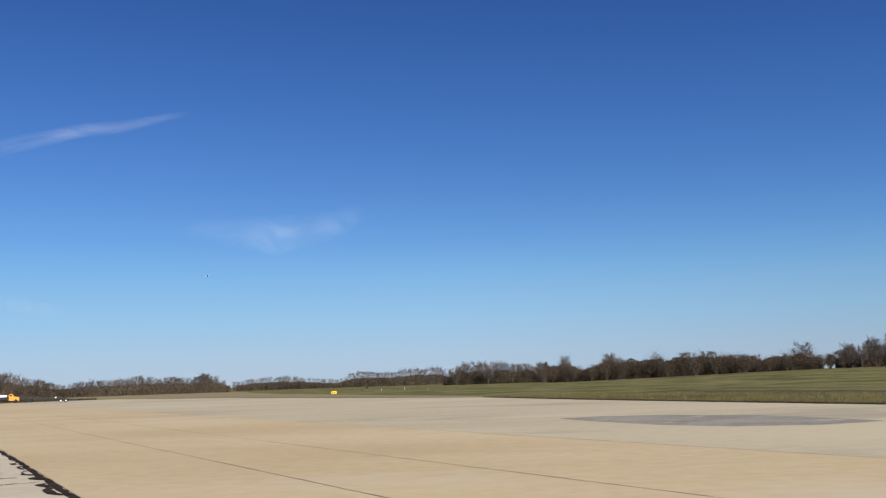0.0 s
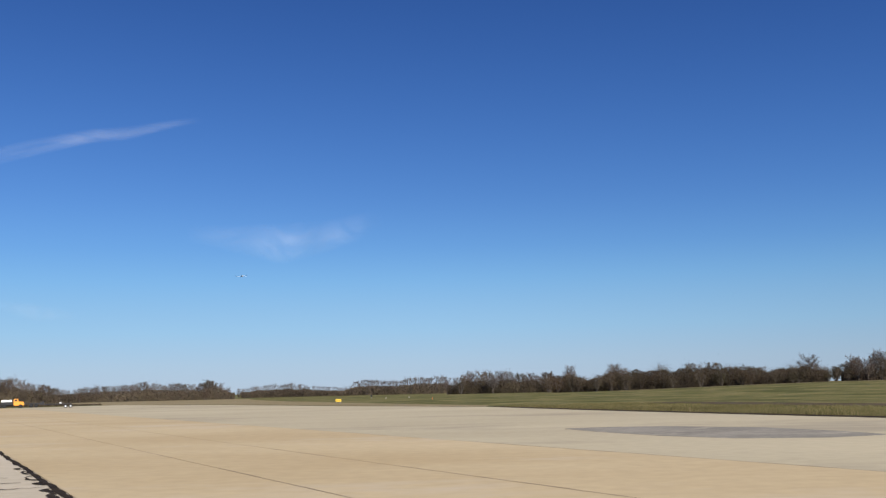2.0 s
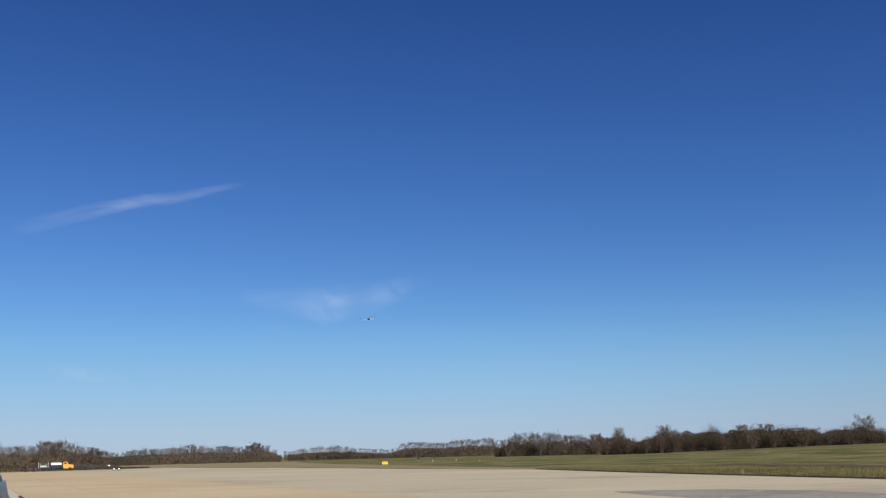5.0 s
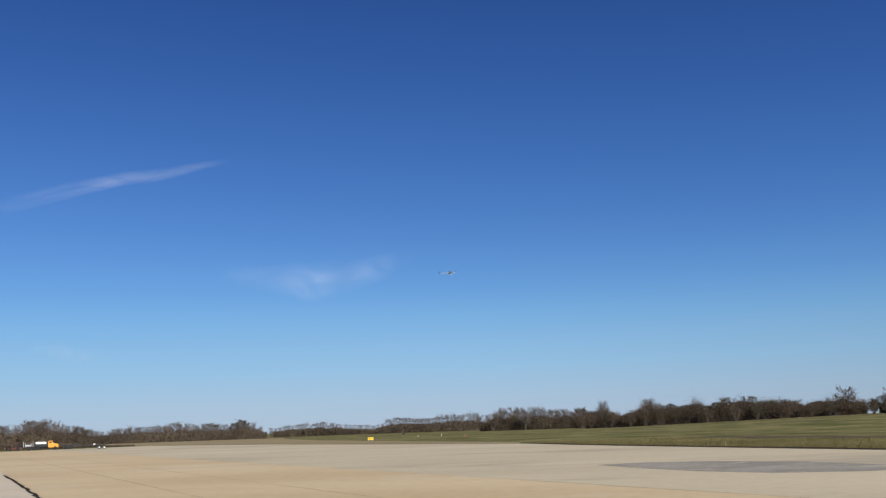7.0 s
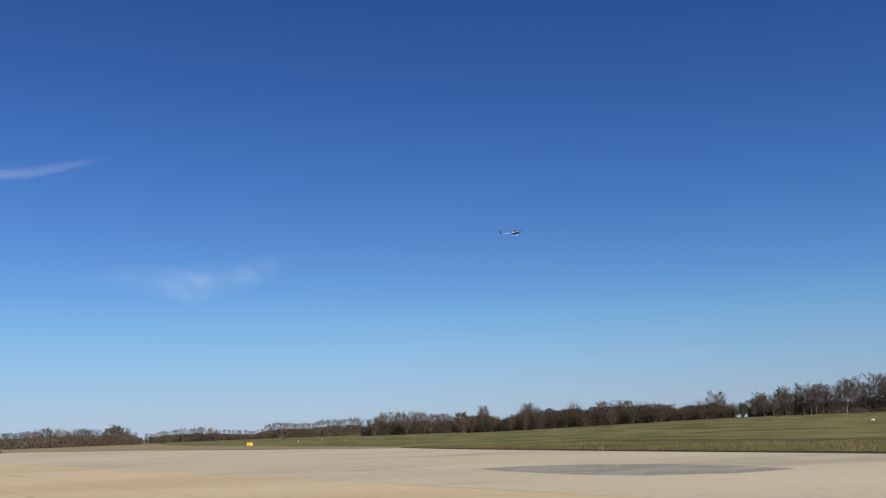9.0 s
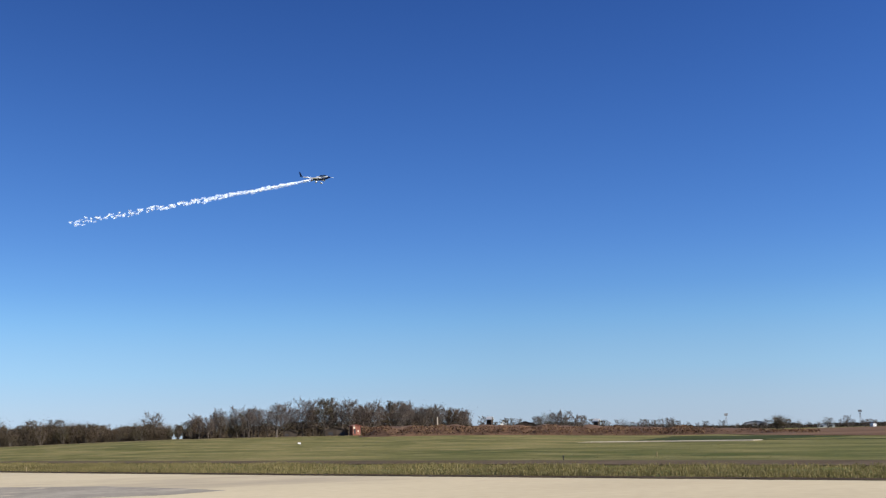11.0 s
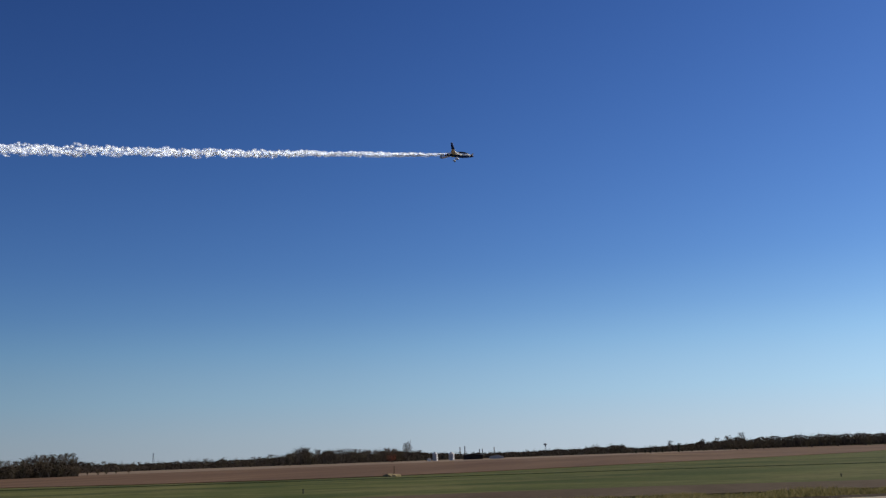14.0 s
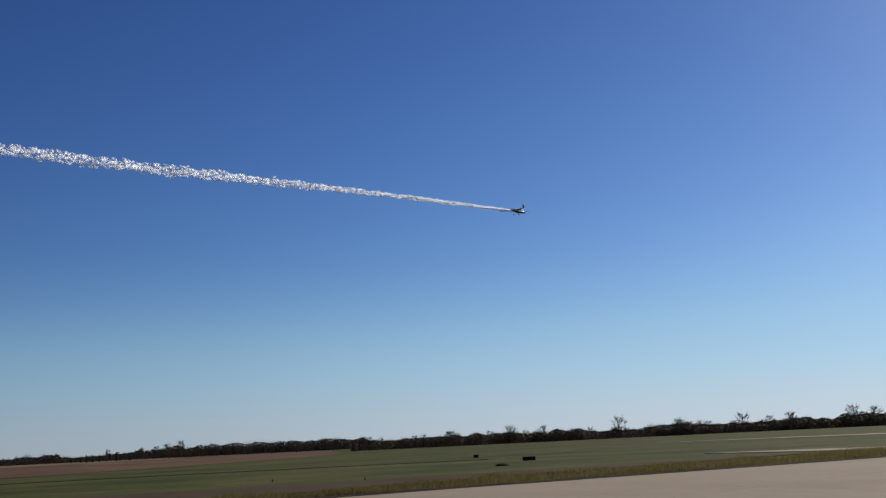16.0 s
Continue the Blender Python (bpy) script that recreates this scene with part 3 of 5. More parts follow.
SKY_N = [(21.1, 1.25), (23.0, 1.43), (24.3, 1.51), (26.1, 1.75), (27.7, 1.71), (29.8, 1.47), (30.9, 1.55), (32.6, 1.35), (34.2, 1.05), (34.7, 0.45),
         (35.2, 0.55), (37.4, 0.6), (38.9, 0.89), (40.7, 0.42), (42.6, 0.38), (43.7, 0.44), (45.1, 0.32), (47.1, 0.13), (49.7, 0.4), (51.2, 0.08), (52.6, 0.21), (54.6, 0.15), (56.2, 0.1)]
SKY_F = [(57.0, 0.5), (58.7, 0.47), (61.0, 0.58), (62.2, 0.77), (63.0, 0.69), (64.1, 0.32), (65.5, 0.28), (66.9, 0.27), (69.6, 0.28), (71.5, 0.31), (73.3, 0.4),
         (74.2, 0.63), (75.4, 0.54), (77.1, 0.48), (78.5, 0.5), (80.3, 0.32), (82.5, 0.16), (85.3, 0.16), (88.0, 0.2), (90.5, 0.31), (91.4, 0.1), (92.0, 0.14), (95, 0.32)]
SKY_E = [(95, 0.32), (96.5, 0.5), (97.2, 0.34), (97.9, 0.51), (100.6, 0.48), (102.0, 0.45), (104.5, 0.48), (106.1, 0.33), (110.2, 0.42), (113.2, 0.45), (114.0, 0.31), (116.3, 0.48),
         (117.7, 0.25), (119.7, 0.3), (121.7, 0.5), (123.1, 0.37), (125.6, 0.3), (127.2, 0.5), (128.5, 0.36), (130.1, 0.5), (131.1, 0.5), (136, 0.5), (145, 0.5)]
SKYLINE = SKY_W + SKY_N[1:] + SKY_F + SKY_E[1:]


def top_angle(az):
    return float(np.interp(az, [p[0] for p in SKYLINE], [p[1] for p in SKYLINE]))


def build_trees():
    rnd = random.Random(11)
    tall = [bare_tree(s, 11, sp, lo) for s, sp, lo in ((1, 0.42, 0.18), (2, 0.5, 0.16), (3, 0.36, 0.2), (4, 0.56, 0.16), (5, 0.46, 0.2))]
    pale = [bare_tree(s, 11, sp, 0.14, twig_mat=PALE_TWIG) for s, sp in ((51, 0.5), (52, 0.42), (53, 0.58))]
    mixed = [bare_tree(s, 9, 0.55, 0.14, 1500, 3000) for s in (6, 7, 8)]
    low = [scrub_tree(s) for s in (21, 22, 23, 24)]
    pines = [conifer(31), conifer(32)]
    for t, h in [(x, 11) for x in tall + pale] + [(x, 9) for x in mixed]:
        tagged(t, "leafless grey-brown deciduous tree in a field hedge", "tree", "trees of the hedgerow")
    for t in mixed:
        tagged(t, "half-bare tree with withered brown-olive leaves")
    for t in low:
        tagged(t, "bushy scrub tree with withered brown-olive leaves", "tree", "scrub of the hedgerow")
    for t in pines:
        tagged(t, "dark green conifer beside a wood", "conifer", "conifers")
    nominal = {**{t: 11 for t in tall + pines + pale}, **{t: 9 for t in mixed}, **{t: 7 for t in low}}
    used, far = set(), []

    def put(kind, az, d, h, wide=1.0):
        p = polar(az, d)
        p.z = rise(p.x, p.y)
        k = h / nominal[kind]
        m = Matrix.Translation(p) @ Matrix.Rotation(rnd.uniform(0, 6.28), 4, "Z") @ Matrix.Diagonal((k * wide, k * wide, k, 1))
        if (d > 470 or az > 100) and abs(az - 79) > 1:
            far.append((kind, m))
            return None
        if kind not in used:
            used.add(kind)
            kind.matrix_basis = m
            return kind
        sx, sy, sz = kind.scale
        return copy_thing(kind, m @ Matrix.Diagonal((1 / sx, 1 / sy, 1 / sz, 1)))

    def join_far(batch):
        """The far small trees, past counting, as one mass."""
        mats = [BARK, TWIG, SCRUB, NEEDLE, PALE_TWIG]
        store, pts, sizes, which = {}, [], [], []
        for kind, m in batch:
            if kind not in store:      # fewer twigs are enough so far off
                store[kind] = []
                for o in kind.children:
                    k = mats.index(o.data.materials[0])
                    faces = [f for f in o.data.polygons if not k or f.index % 5 < 2]
                    co = [f.center + (o.data.vertices[i].co - f.center) * (1.35 if k else 1) for f in faces for i in f.vertices]
                    store[kind].append((k, np.array(co), [len(f.vertices) for f in faces]))
            turn = np.array(m)
            for k, co, ns in store[kind]:
                pts.append(co @ turn[:3, :3].T + turn[:3, 3])
                sizes += ns
                which += [k] * len(ns)
        pts = np.concatenate(pts)
        me = bpy.data.meshes.new("far_trees")
        me.vertices.add(len(pts))
        me.vertices.foreach_set("co", pts.ravel())
        me.loops.add(len(pts))
        me.loops.foreach_set("vertex_index", np.arange(len(pts)))
        me.polygons.add(len(sizes))
        me.polygons.foreach_set("loop_start", np.concatenate(([0], np.cumsum(sizes)[:-1])))
        for k in mats:
            me.materials.append(k)
        me.polygons.foreach_set("material_index", which)
        me.update(calc_edges=True)
        ob = new("far_trees", me)
        tagged(ob, "far belts of small leafless trees beyond the fields", "trees", kind="stuff")

    def reach(az, d, el):
        p = polar(az, d)
        return EYE + d * math.tan(radians(el)) - rise(p.x, p.y)

    def belt(az0, az1, d, step_deg, kinds, lo=0.7, hi=1.0, depth=25, wide=1.0, cut=0.0):
        az = az0
        while az < az1:
            dd = d + rnd.uniform(-depth, depth)
            h = reach(az, dd, top_angle(az) - cut) * rnd.uniform(lo, hi) * 1.03
            put(rnd.choice(kinds), az, dd, max(1.5, h), wide * rnd.uniform(0.85, 1.2))
            az += step_deg * rnd.uniform(0.6, 1.4)

    # western and northern hedgerows
    belt(-28, -11.0, 430, 0.28, pale + mixed[:1], 0.96, 1.16, wide=1.15)
    belt(-28, -11.0, 415, 0.8, low, 0.6, 0.85)
    belt(-10.7, 0, 520, 0.19, pale + tall[:1], 0.95, 1.16, wide=0.95)
    belt(-10.7, 0, 505, 0.5, low, 0.5, 0.75)
    belt(0, 5.4, 400, 0.36, tall + pale + mixed[:1], 0.88, 1.06, wide=1.1)
    belt(0, 5.4, 392, 0.7, low, 0.6, 0.85)
    belt(5.2, 19.6, 335, 0.36, mixed + low + tall[:1], 0.72, 1.06, 12, 1.15)
    belt(5.2, 19.4, 322, 0.4, low, 0.6, 0.95, 6, 1.15)
    belt(19.4, 34.3, 330, 0.42, tall + mixed[:1], 0.74, 1.04, 22, 1.2)
    belt(19.4, 23, 318, 0.5, mixed + low, 0.55, 0.85, 6)
    belt(28.6, 34.3, 345, 0.5, mixed + low, 0.7, 0.95, 10)
    for az, el, w in ((6.36, 1.02, 1.2), (8.6, 1.06, 1.5), (18.15, 1.27, 1.5), (20.2, 1.15, 1.2), (21.2, 1.26, 1.1), (23.1, 1.43, 1.2), (26.1, 1.75, 1.0), (27.1, 1.72, 1.0), (30.9, 1.55, 1.0), (33.9, 1.08, 1.0)):
        put(rnd.choice(tall), az, 332, reach(az, 332, el), w)
    # small far trees of the open country
    belt(34.8, 56.2, 640, 0.42, pale + low[:2] + mixed, 0.7, 1.1, 60, 1.35)
    for az, el in ((38.6, 0.88), (39.1, 0.93), (37.7, 0.72), (33.7, 1.1), (34.9, 0.76), (39.9, 0.7), (43.0, 0.43), (44.3, 0.49), (46.1, 0.28), (46.9, 0.3), (49.64, 0.46), (49.5, 0.42), (49.8, 0.42), (51.9, 0.32), (52.8, 0.38), (53.6, 0.2)):
        put(low[1] if 49 < az < 52 else tall[3], az, 560, reach(az, 560, el), 1.5)
    # wood with conifers
    for az, el in ((56.6, 0.5), (57.1, 0.6), (57.35, 0.5), (57.75, 0.66), (58.1, 0.76), (57.9, 0.55)):
        put(pines[rnd.randrange(2)], az, 350, reach(az, 350, el), 0.95)
    belt(57.6, 63.4, 370, 0.26, tall + mixed, 0.9, 1.1, 14, 1.1)
    belt(57, 63.4, 350, 0.4, low, 0.6, 0.85, 6)
    belt(63.4, 66, 420, 0.5, low, 0.3, 0.6, 10)
    belt(64, 79, 820, 0.28, low + mixed, 0.8, 1.15, 50, 1.1)
    belt(73, 80, 700, 0.3, low + mixed + tall, 0.8, 1.05, 20, 1.1)
    put(tall[1], 79.66, 640, reach(79.66, 640, 0.82), 1.1)
    for az, el in ((74.2, 0.66), (75.6, 0.56)):
        put(tall[4], az, 690, reach(az, 690, el), 1.6)
    belt(80, 96, 860, 0.3, low + mixed, 0.8, 1.2, 40, 1.1)
    for az, el in ((90.6, 0.33), (93.0, 0.4), (94.6, 0.42), (96.5, 0.66)):
        put(tall[2], az, 640, reach(az, 640, el), 1.2)
    for az, el in ((91.3, 0.2), (91.75, 0.22), (92.0, 0.24), (92.3, 0.22), (92.6, 0.2), (93.4, 0.31)):
        put(pines[rnd.randrange(2)], az, 600, reach(az, 600, el), 1.1)
    # eastern wood
    belt(93, 106, 620, 0.3, low + mixed + tall[:2], 0.6, 0.95, 30, 1.1)
    belt(105.5, 138, 420, 0.4, low + mixed + pale + tall[:2], 0.5, 1.08, 20, 1.3)
    for az, el in ((110.2, 0.5), (113.2, 0.64), (114.9, 0.56), (118.8, 0.79), (121.7, 0.56), (124.9, 0.68), (126.2, 0.5), (127.2, 0.6), (130.1, 0.78), (131.1, 0.66)):
        put(rnd.choice(pale), az, 410, reach(az, 410, el), 1.3)
    red = scrub_tree(41, 7, RUSSET)
    nominal[red] = 7
    tagged(red, "small tree with bright russet autumn leaves", "tree")
    put(red, 78.85, 620, 4.2, 1.5)
    join_far(far)


def brushwood(name, az0, az1, d, h0, h1, depth, count, mat, label, size, seed, use_sky=0.0):
    """One mass of brush along an arc of the plan."""
    rnd = random.Random(seed)
    vs, fs = [], []
    for _ in range(count):
        az = rnd.uniform(az0, az1)
        dd = d + rnd.uniform(-depth, depth)
        k = (az - az0) / (az1 - az0)
        h = h0 + (h1 - h0) * k
        h *= 0.95 + 0.5 * noise.noise((az * 0.9, seed, 0))
        if use_sky:
            h = (EYE + dd * math.tan(radians(top_angle(az))) - rise(*polar(az, dd).xy)) * use_sky * (1.0 + 0.3 * noise.noise((az * 1.7, seed, 3)))
        p = polar(az, dd)
        p.z = rise(p.x, p.y) + max(0.1, h) * rnd.random() ** (rnd.choice((0.5, 1.1)) if use_sky else 0.8)
        if rnd.random() < (0.93 if mat is WEEDS else 0.85):
            flake(vs, fs, p, size * rnd.uniform(0.4, 1.0), rnd)
        else:
            dv = Vector((rnd.gauss(0, 0.4), rnd.gauss(0, 0.4), 1)).normalized()
            blade(vs, fs, p, dv, size * rnd.uniform(1.5, 3.5), size * 0.12, rnd)
    if use_sky:      # solid lumpy ridge added inside the hedge, closing its gaps to the sky
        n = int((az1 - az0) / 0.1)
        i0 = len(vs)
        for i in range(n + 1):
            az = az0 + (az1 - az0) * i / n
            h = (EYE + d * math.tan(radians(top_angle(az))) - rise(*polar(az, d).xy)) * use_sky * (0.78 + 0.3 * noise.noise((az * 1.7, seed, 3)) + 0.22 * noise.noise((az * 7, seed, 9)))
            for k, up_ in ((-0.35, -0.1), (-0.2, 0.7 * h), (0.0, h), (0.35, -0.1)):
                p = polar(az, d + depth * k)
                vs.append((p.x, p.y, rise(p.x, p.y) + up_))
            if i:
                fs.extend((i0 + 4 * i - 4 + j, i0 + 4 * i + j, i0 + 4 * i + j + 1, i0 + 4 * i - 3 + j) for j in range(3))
    ob = mesh_object(name, vs, fs, mat)
    tagged(ob, label, "brush", kind="stuff")


def build_berm():
    """The earth bank under the weeds."""
    vs, fs = [], []
    n = 80
    for i in range(n + 1):
        az = 28.4 + (51.0 - 28.4) * i / n
        h = 2.5 - 1.3 * step(0.45, 1.0, i / n)
        h *= (0.9 + 0.25 * noise.noise((az * 1.3, 2.0, 0))) * step(0, 0.06, i / n) * (1 - 0.8 * step(0.85, 1, i / n))
        for d, k in ((255, -0.15), (259, 0.55), (262, 0.95), (266, 1.0), (272, 0.5), (278, -0.15)):
            p = polar(az, d + 0.8 * noise.noise((az * 2, d, 1)))
            vs.append((p.x, p.y, rise(p.x, p.y) + h * k * (1 + 0.12 * noise.noise((az * 4, d * 0.3, 5)))))
    for i in range(n):
        for j in range(5):
            a0 = i * 6 + j
            fs.append((a0, a0 + 6, a0 + 7, a0 + 1))
    tagged(mesh_object("earth_bank", vs, fs, BERM, smooth=True), "long earth bank grown over with dead weeds", "bank", kind="structure")


def build_brush():
    build_berm()
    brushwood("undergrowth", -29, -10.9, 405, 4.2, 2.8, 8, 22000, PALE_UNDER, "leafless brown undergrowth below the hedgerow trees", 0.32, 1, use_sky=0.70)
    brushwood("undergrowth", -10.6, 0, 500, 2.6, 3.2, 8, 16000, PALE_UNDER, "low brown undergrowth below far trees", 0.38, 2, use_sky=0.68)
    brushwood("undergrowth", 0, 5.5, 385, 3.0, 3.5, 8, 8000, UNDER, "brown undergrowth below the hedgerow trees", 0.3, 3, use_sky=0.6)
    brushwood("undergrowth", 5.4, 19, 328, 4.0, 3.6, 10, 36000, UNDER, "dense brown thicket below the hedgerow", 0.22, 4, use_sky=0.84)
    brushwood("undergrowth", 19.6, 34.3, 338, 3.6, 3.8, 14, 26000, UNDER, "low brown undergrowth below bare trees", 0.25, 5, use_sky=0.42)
    brushwood("undergrowth", -30, -17.4, 257, 2.4, 0.05, 5, 9000, UNDER, "dark brown brush at the end of the apron", 0.2, 21)
    brushwood("weed_bank", 28.6, 46, 263, 2.4, 1.8, 7, 16000, WEEDS, "bank of dead reddish-brown weeds and brush", 0.26, 6)
    brushwood("weed_bank", 45, 51.5, 264, 1.5, 0.6, 7, 4000, WEEDS, "bank of dead reddish-brown weeds and brush", 0.24, 7)
    brushwood("far_woods", 35, 57, 700, 3, 3, 30, 9000, FARWOOD, "low dark hedges far across the country", 0.7, 8, use_sky=0.55)
    brushwood("far_woods", 56.6, 63.4, 360, 4, 4, 10, 5000, FARWOOD, "dark brush filling a small wood", 0.4, 9, use_sky=0.7)
    brushwood("far_woods", 63, 80, 850, 4, 4, 40, 13000, FARWOOD, "far dark belt of woods beyond the field", 0.8, 10, use_sky=0.85)
    brushwood("far_woods", 79, 106, 840, 4, 4, 40, 22000, FARWOOD, "far dark belt of woods beyond the field", 0.8, 11, use_sky=0.9)
    brushwood("far_woods", 105, 141, 425, 4, 4, 25, 46000, FARWOOD, "dark leafless wood along the airfield", 0.38, 12, use_sky=0.8)


def build_grass():
    """Rank grass between apron and taxiway, and sparse tufts on the mown field."""
    rnd = random.Random(3)
    ex = [0.27 * x - 0.963 * y for x, y in EDGE]
    eu = [0.963 * x + 0.27 * y for x, y in EDGE]
    vs, fs = [], []
    for _ in range(60000):
        s = rnd.uniform(-98, 75)
        u0 = float(np.interp(s, ex, eu)) + 1.3
        u1 = float(np.interp(s, [p[0] for p in TAXI_NEAR], [p[1] for p in TAXI_NEAR])) - 0.3
        u = u0 + max(0.5, u1 - u0) * rnd.random() ** 1.3
        x, y = off(u, s)
        clump = noise.noise((x * 0.35, y * 0.35, 1.0))
        if clump < -0.15 and rnd.random() < 0.6:
            continue
        h = (0.13 + 0.2 * max(0, clump + 0.25)) * rnd.uniform(0.5, 1.1)
        for _ in range(3):
            d = Vector((rnd.gauss(0, 0.4), rnd.gauss(0, 0.4), 1)).normalized()
            blade(vs, fs, Vector((x + rnd.uniform(-0.1, 0.1), y + rnd.uniform(-0.1, 0.1), -0.03)), d, h, rnd.uniform(0.008, 0.022), rnd)
    tagged(mesh_object("rank_grass", vs, fs, BLADES), "strip of tall tufted green and straw grass beside the apron", "grass", kind="stuff")
    vs, fs = [], []
    for _ in range(9000):
        az, d = rnd.uniform(2, 128), 52 + 150 * rnd.random() ** 1.5
        p = polar(az, d)
        u = 0.963 * p.x + 0.27 * p.y
        if u < 53.5 or (noise.noise((p.x * 0.06, p.y * 0.06, 4)) < -0.1 and rnd.random() < 0.7) or az > 50:
            continue
        p.z = rise(p.x, p.y)
        for _ in range(2):
            dv = Vector((rnd.gauss(0, 0.6), rnd.gauss(0, 0.6), 1)).normalized()
            blade(vs, fs, p + Vector((rnd.uniform(-0.2, 0.2), rnd.uniform(-0.2, 0.2), 0)), dv, rnd.uniform(0.03, 0.06), rnd.uniform(0.015, 0.035), rnd)
    tagged(mesh_object("field_grass", vs, fs, LAWN), "short green tufts on the mown airfield", "grass", kind="stuff")


build_trees()
build_brush()
build_grass()


# ---- the aeroplane ----
WHITE = plain("white_gelcoat", (0.78, 0.79, 0.80), 0.3, 0, 0.5, 0.04)
BLUE = plain("blue_paint", (0.02, 0.045, 0.14), 0.6, 0, 0.2, 0.05)
GLASS = plain("dark_canopy", (0.015, 0.018, 0.022), 0.08, 0, 0.6, 0.1)
BLACK = plain("black_rubber", (0.018, 0.018, 0.018), 0.85, spec=0.1)
STEEL = plain("grey_metal", (0.35, 0.35, 0.36), 0.4, 0.6)


def wing_panel(bm, root, tip, th):
    """A tapered panel between two chords: (leading edge, trailing edge, offset along the span, height)."""
    rings = []
    for (le, te, y, z), t in ((root, th), (tip, th * 0.55)):
        ring = []
        for k in range(10):
            a = 2 * math.pi * k / 10
            c = 0.5 + 0.5 * math.cos(a)
            ring.append((te + (le - te) * c, y, z + math.sin(a) * t * (0.35 + 0.65 * c)))
        rings.append(ring)
    loft(bm, rings)


def build_plane():
    root = new("aeroplane")
    tagged(root, "white and dark blue canard aeroplane with swept wings and winglets", "aeroplane")
    bm = bmesh.new()
    prof = [(2.75, 0.03, 0.03, 0.02), (2.55, 0.16, 0.15, 0.0), (2.1, 0.25, 0.25, 0.0), (1.4, 0.33, 0.40, 0.02), (0.5, 0.37, 0.50, 0.03), (-0.5, 0.38, 0.52, 0.03),
            (-1.2, 0.40, 0.45, 0.03), (-1.8, 0.30, 0.30, 0.05), (-2.15, 0.12, 0.13, 0.08)]
    loft(bm, [[(x, w * math.cos(a), zc + h * math.sin(a)) for a in (2 * math.pi * k / 16 for k in range(16))] for x, w, h, zc in prof])
    hull = part("fuselage", bm, WHITE, root, smooth=True)
    # painted shells just proud of the hull: the belly from below the wing line, and the nose
    bm = bmesh.new()
    loft(bm, [[(x, (w + 0.008) * math.cos(a), zc + (h + 0.008) * math.sin(a)) for a in (math.pi * (1.1 + 0.8 * k / 10) for k in range(11))] for x, w, h, zc in prof[2:8]], False)
    part("belly", bm, BLUE, hull, "dark blue belly", True)
    bm = bmesh.new()
    loft(bm, [[(x + 0.01, (w + 0.01) * math.cos(a), zc + (h + 0.01) * math.sin(a)) for a in (2 * math.pi * k / 16 for k in range(16))] for x, w, h, zc in prof[:3]])
    part("nose_cone", bm, BLUE, hull, "dark blue nose", True)
    bm = bmesh.new()
    prof = [(1.75, 0.05, 0.02), (1.45, 0.22, 0.16), (0.9, 0.29, 0.27), (0.1, 0.29, 0.27), (-0.5, 0.22, 0.18), (-0.9, 0.06, 0.03)]
    loft(bm, [[(x, w * math.cos(a), 0.40 + h * max(-0.25, math.sin(a))) for a in (2 * math.pi * k / 14 for k in range(14))] for x, w, h in prof])
    part("canopy", bm, GLASS, root, "dark tinted canopy", True)
    for s in (-1, 1):
        bm = bmesh.new()
        wing_panel(bm, (0.5, -1.7, 0.3 * s, 0.0), (-0.95, -1.95, 1.3 * s, 0.0), 0.13)
        wing_panel(bm, (-0.95, -1.95, 1.3 * s, 0.0), (-2.0, -2.55, 3.95 * s, 0.04), 0.09)
        w = part("wing", bm, WHITE, root, smooth=True)
        bm = bmesh.new()
        rings = []
        for le, te, z, y in ((-1.98, -2.6, 0.0, 3.95), (-2.45, -2.85, 1.15, 4.12)):
            rings.append([(te + (le - te) * (0.5 + 0.5 * math.cos(a)), s * y + 0.035 * math.sin(a), z) for a in (2 * math.pi * k / 10 for k in range(10))])
        loft(bm, rings)
        part("winglet", bm, BLUE, w, "dark blue upswept winglet", True)
        bm = bmesh.new()
        tube(bm, (-0.55, 0.25 * s, -0.35), (-0.6, 0.85 * s, -0.95), 0.05, 0.035)
        leg = part("gear_leg", bm, WHITE, root)
        bm = bmesh.new()
        tube(bm, (-0.6, 0.82 * s, -0.98), (-0.6, 0.94 * s, -0.98), 0.17, seg=16)
        part("wheel", bm, BLACK, leg)
        bm = bmesh.new()
        bmesh.ops.create_uvsphere(bm, u_segments=12, v_segments=8, radius=1, matrix=Matrix.LocRotScale((-0.65, 0.88 * s, -0.93), None, (0.36, 0.1, 0.15)))
        part("wheel_fairing", bm, WHITE, leg, smooth=True)
        bm = bmesh.new()
        wing_panel(bm, (2.32, 1.98, 0.1 * s, 0.12), (2.28, 2.02, 1.8 * s, 0.12), 0.035)
        part("canard", bm, WHITE, root, smooth=True)
    bm = bmesh.new()
    tube(bm, (-2.1, 0, 0.08), (-2.42, 0, 0.08), 0.12, 0.03, 12)
    hub = part("spinner", bm, WHITE, root)
    for s in (-1, 1):
        bm = bmesh.new()
        box(bm, -2.25, 0.42 * s, 0.08 + 0.3 * s, 0.03, 0.72, 0.1, 0.012, Matrix.Translation((0, 0, 0)))
        part("propeller_blade", bm, BLACK, hub)
    bm = bmesh.new()
    box(bm, -1.3, 0, -0.42, 0.6, 0.3, 0.16, 0.04)
    part("air_scoop", bm, WHITE, root)
    for s in (-1, 1):
        bm = bmesh.new()
        tube(bm, (-1.75, 0.14 * s, -0.22), (-2.1, 0.16 * s, -0.26), 0.03, seg=10)
        part("exhaust_pipe", bm, STEEL, root)
    return root


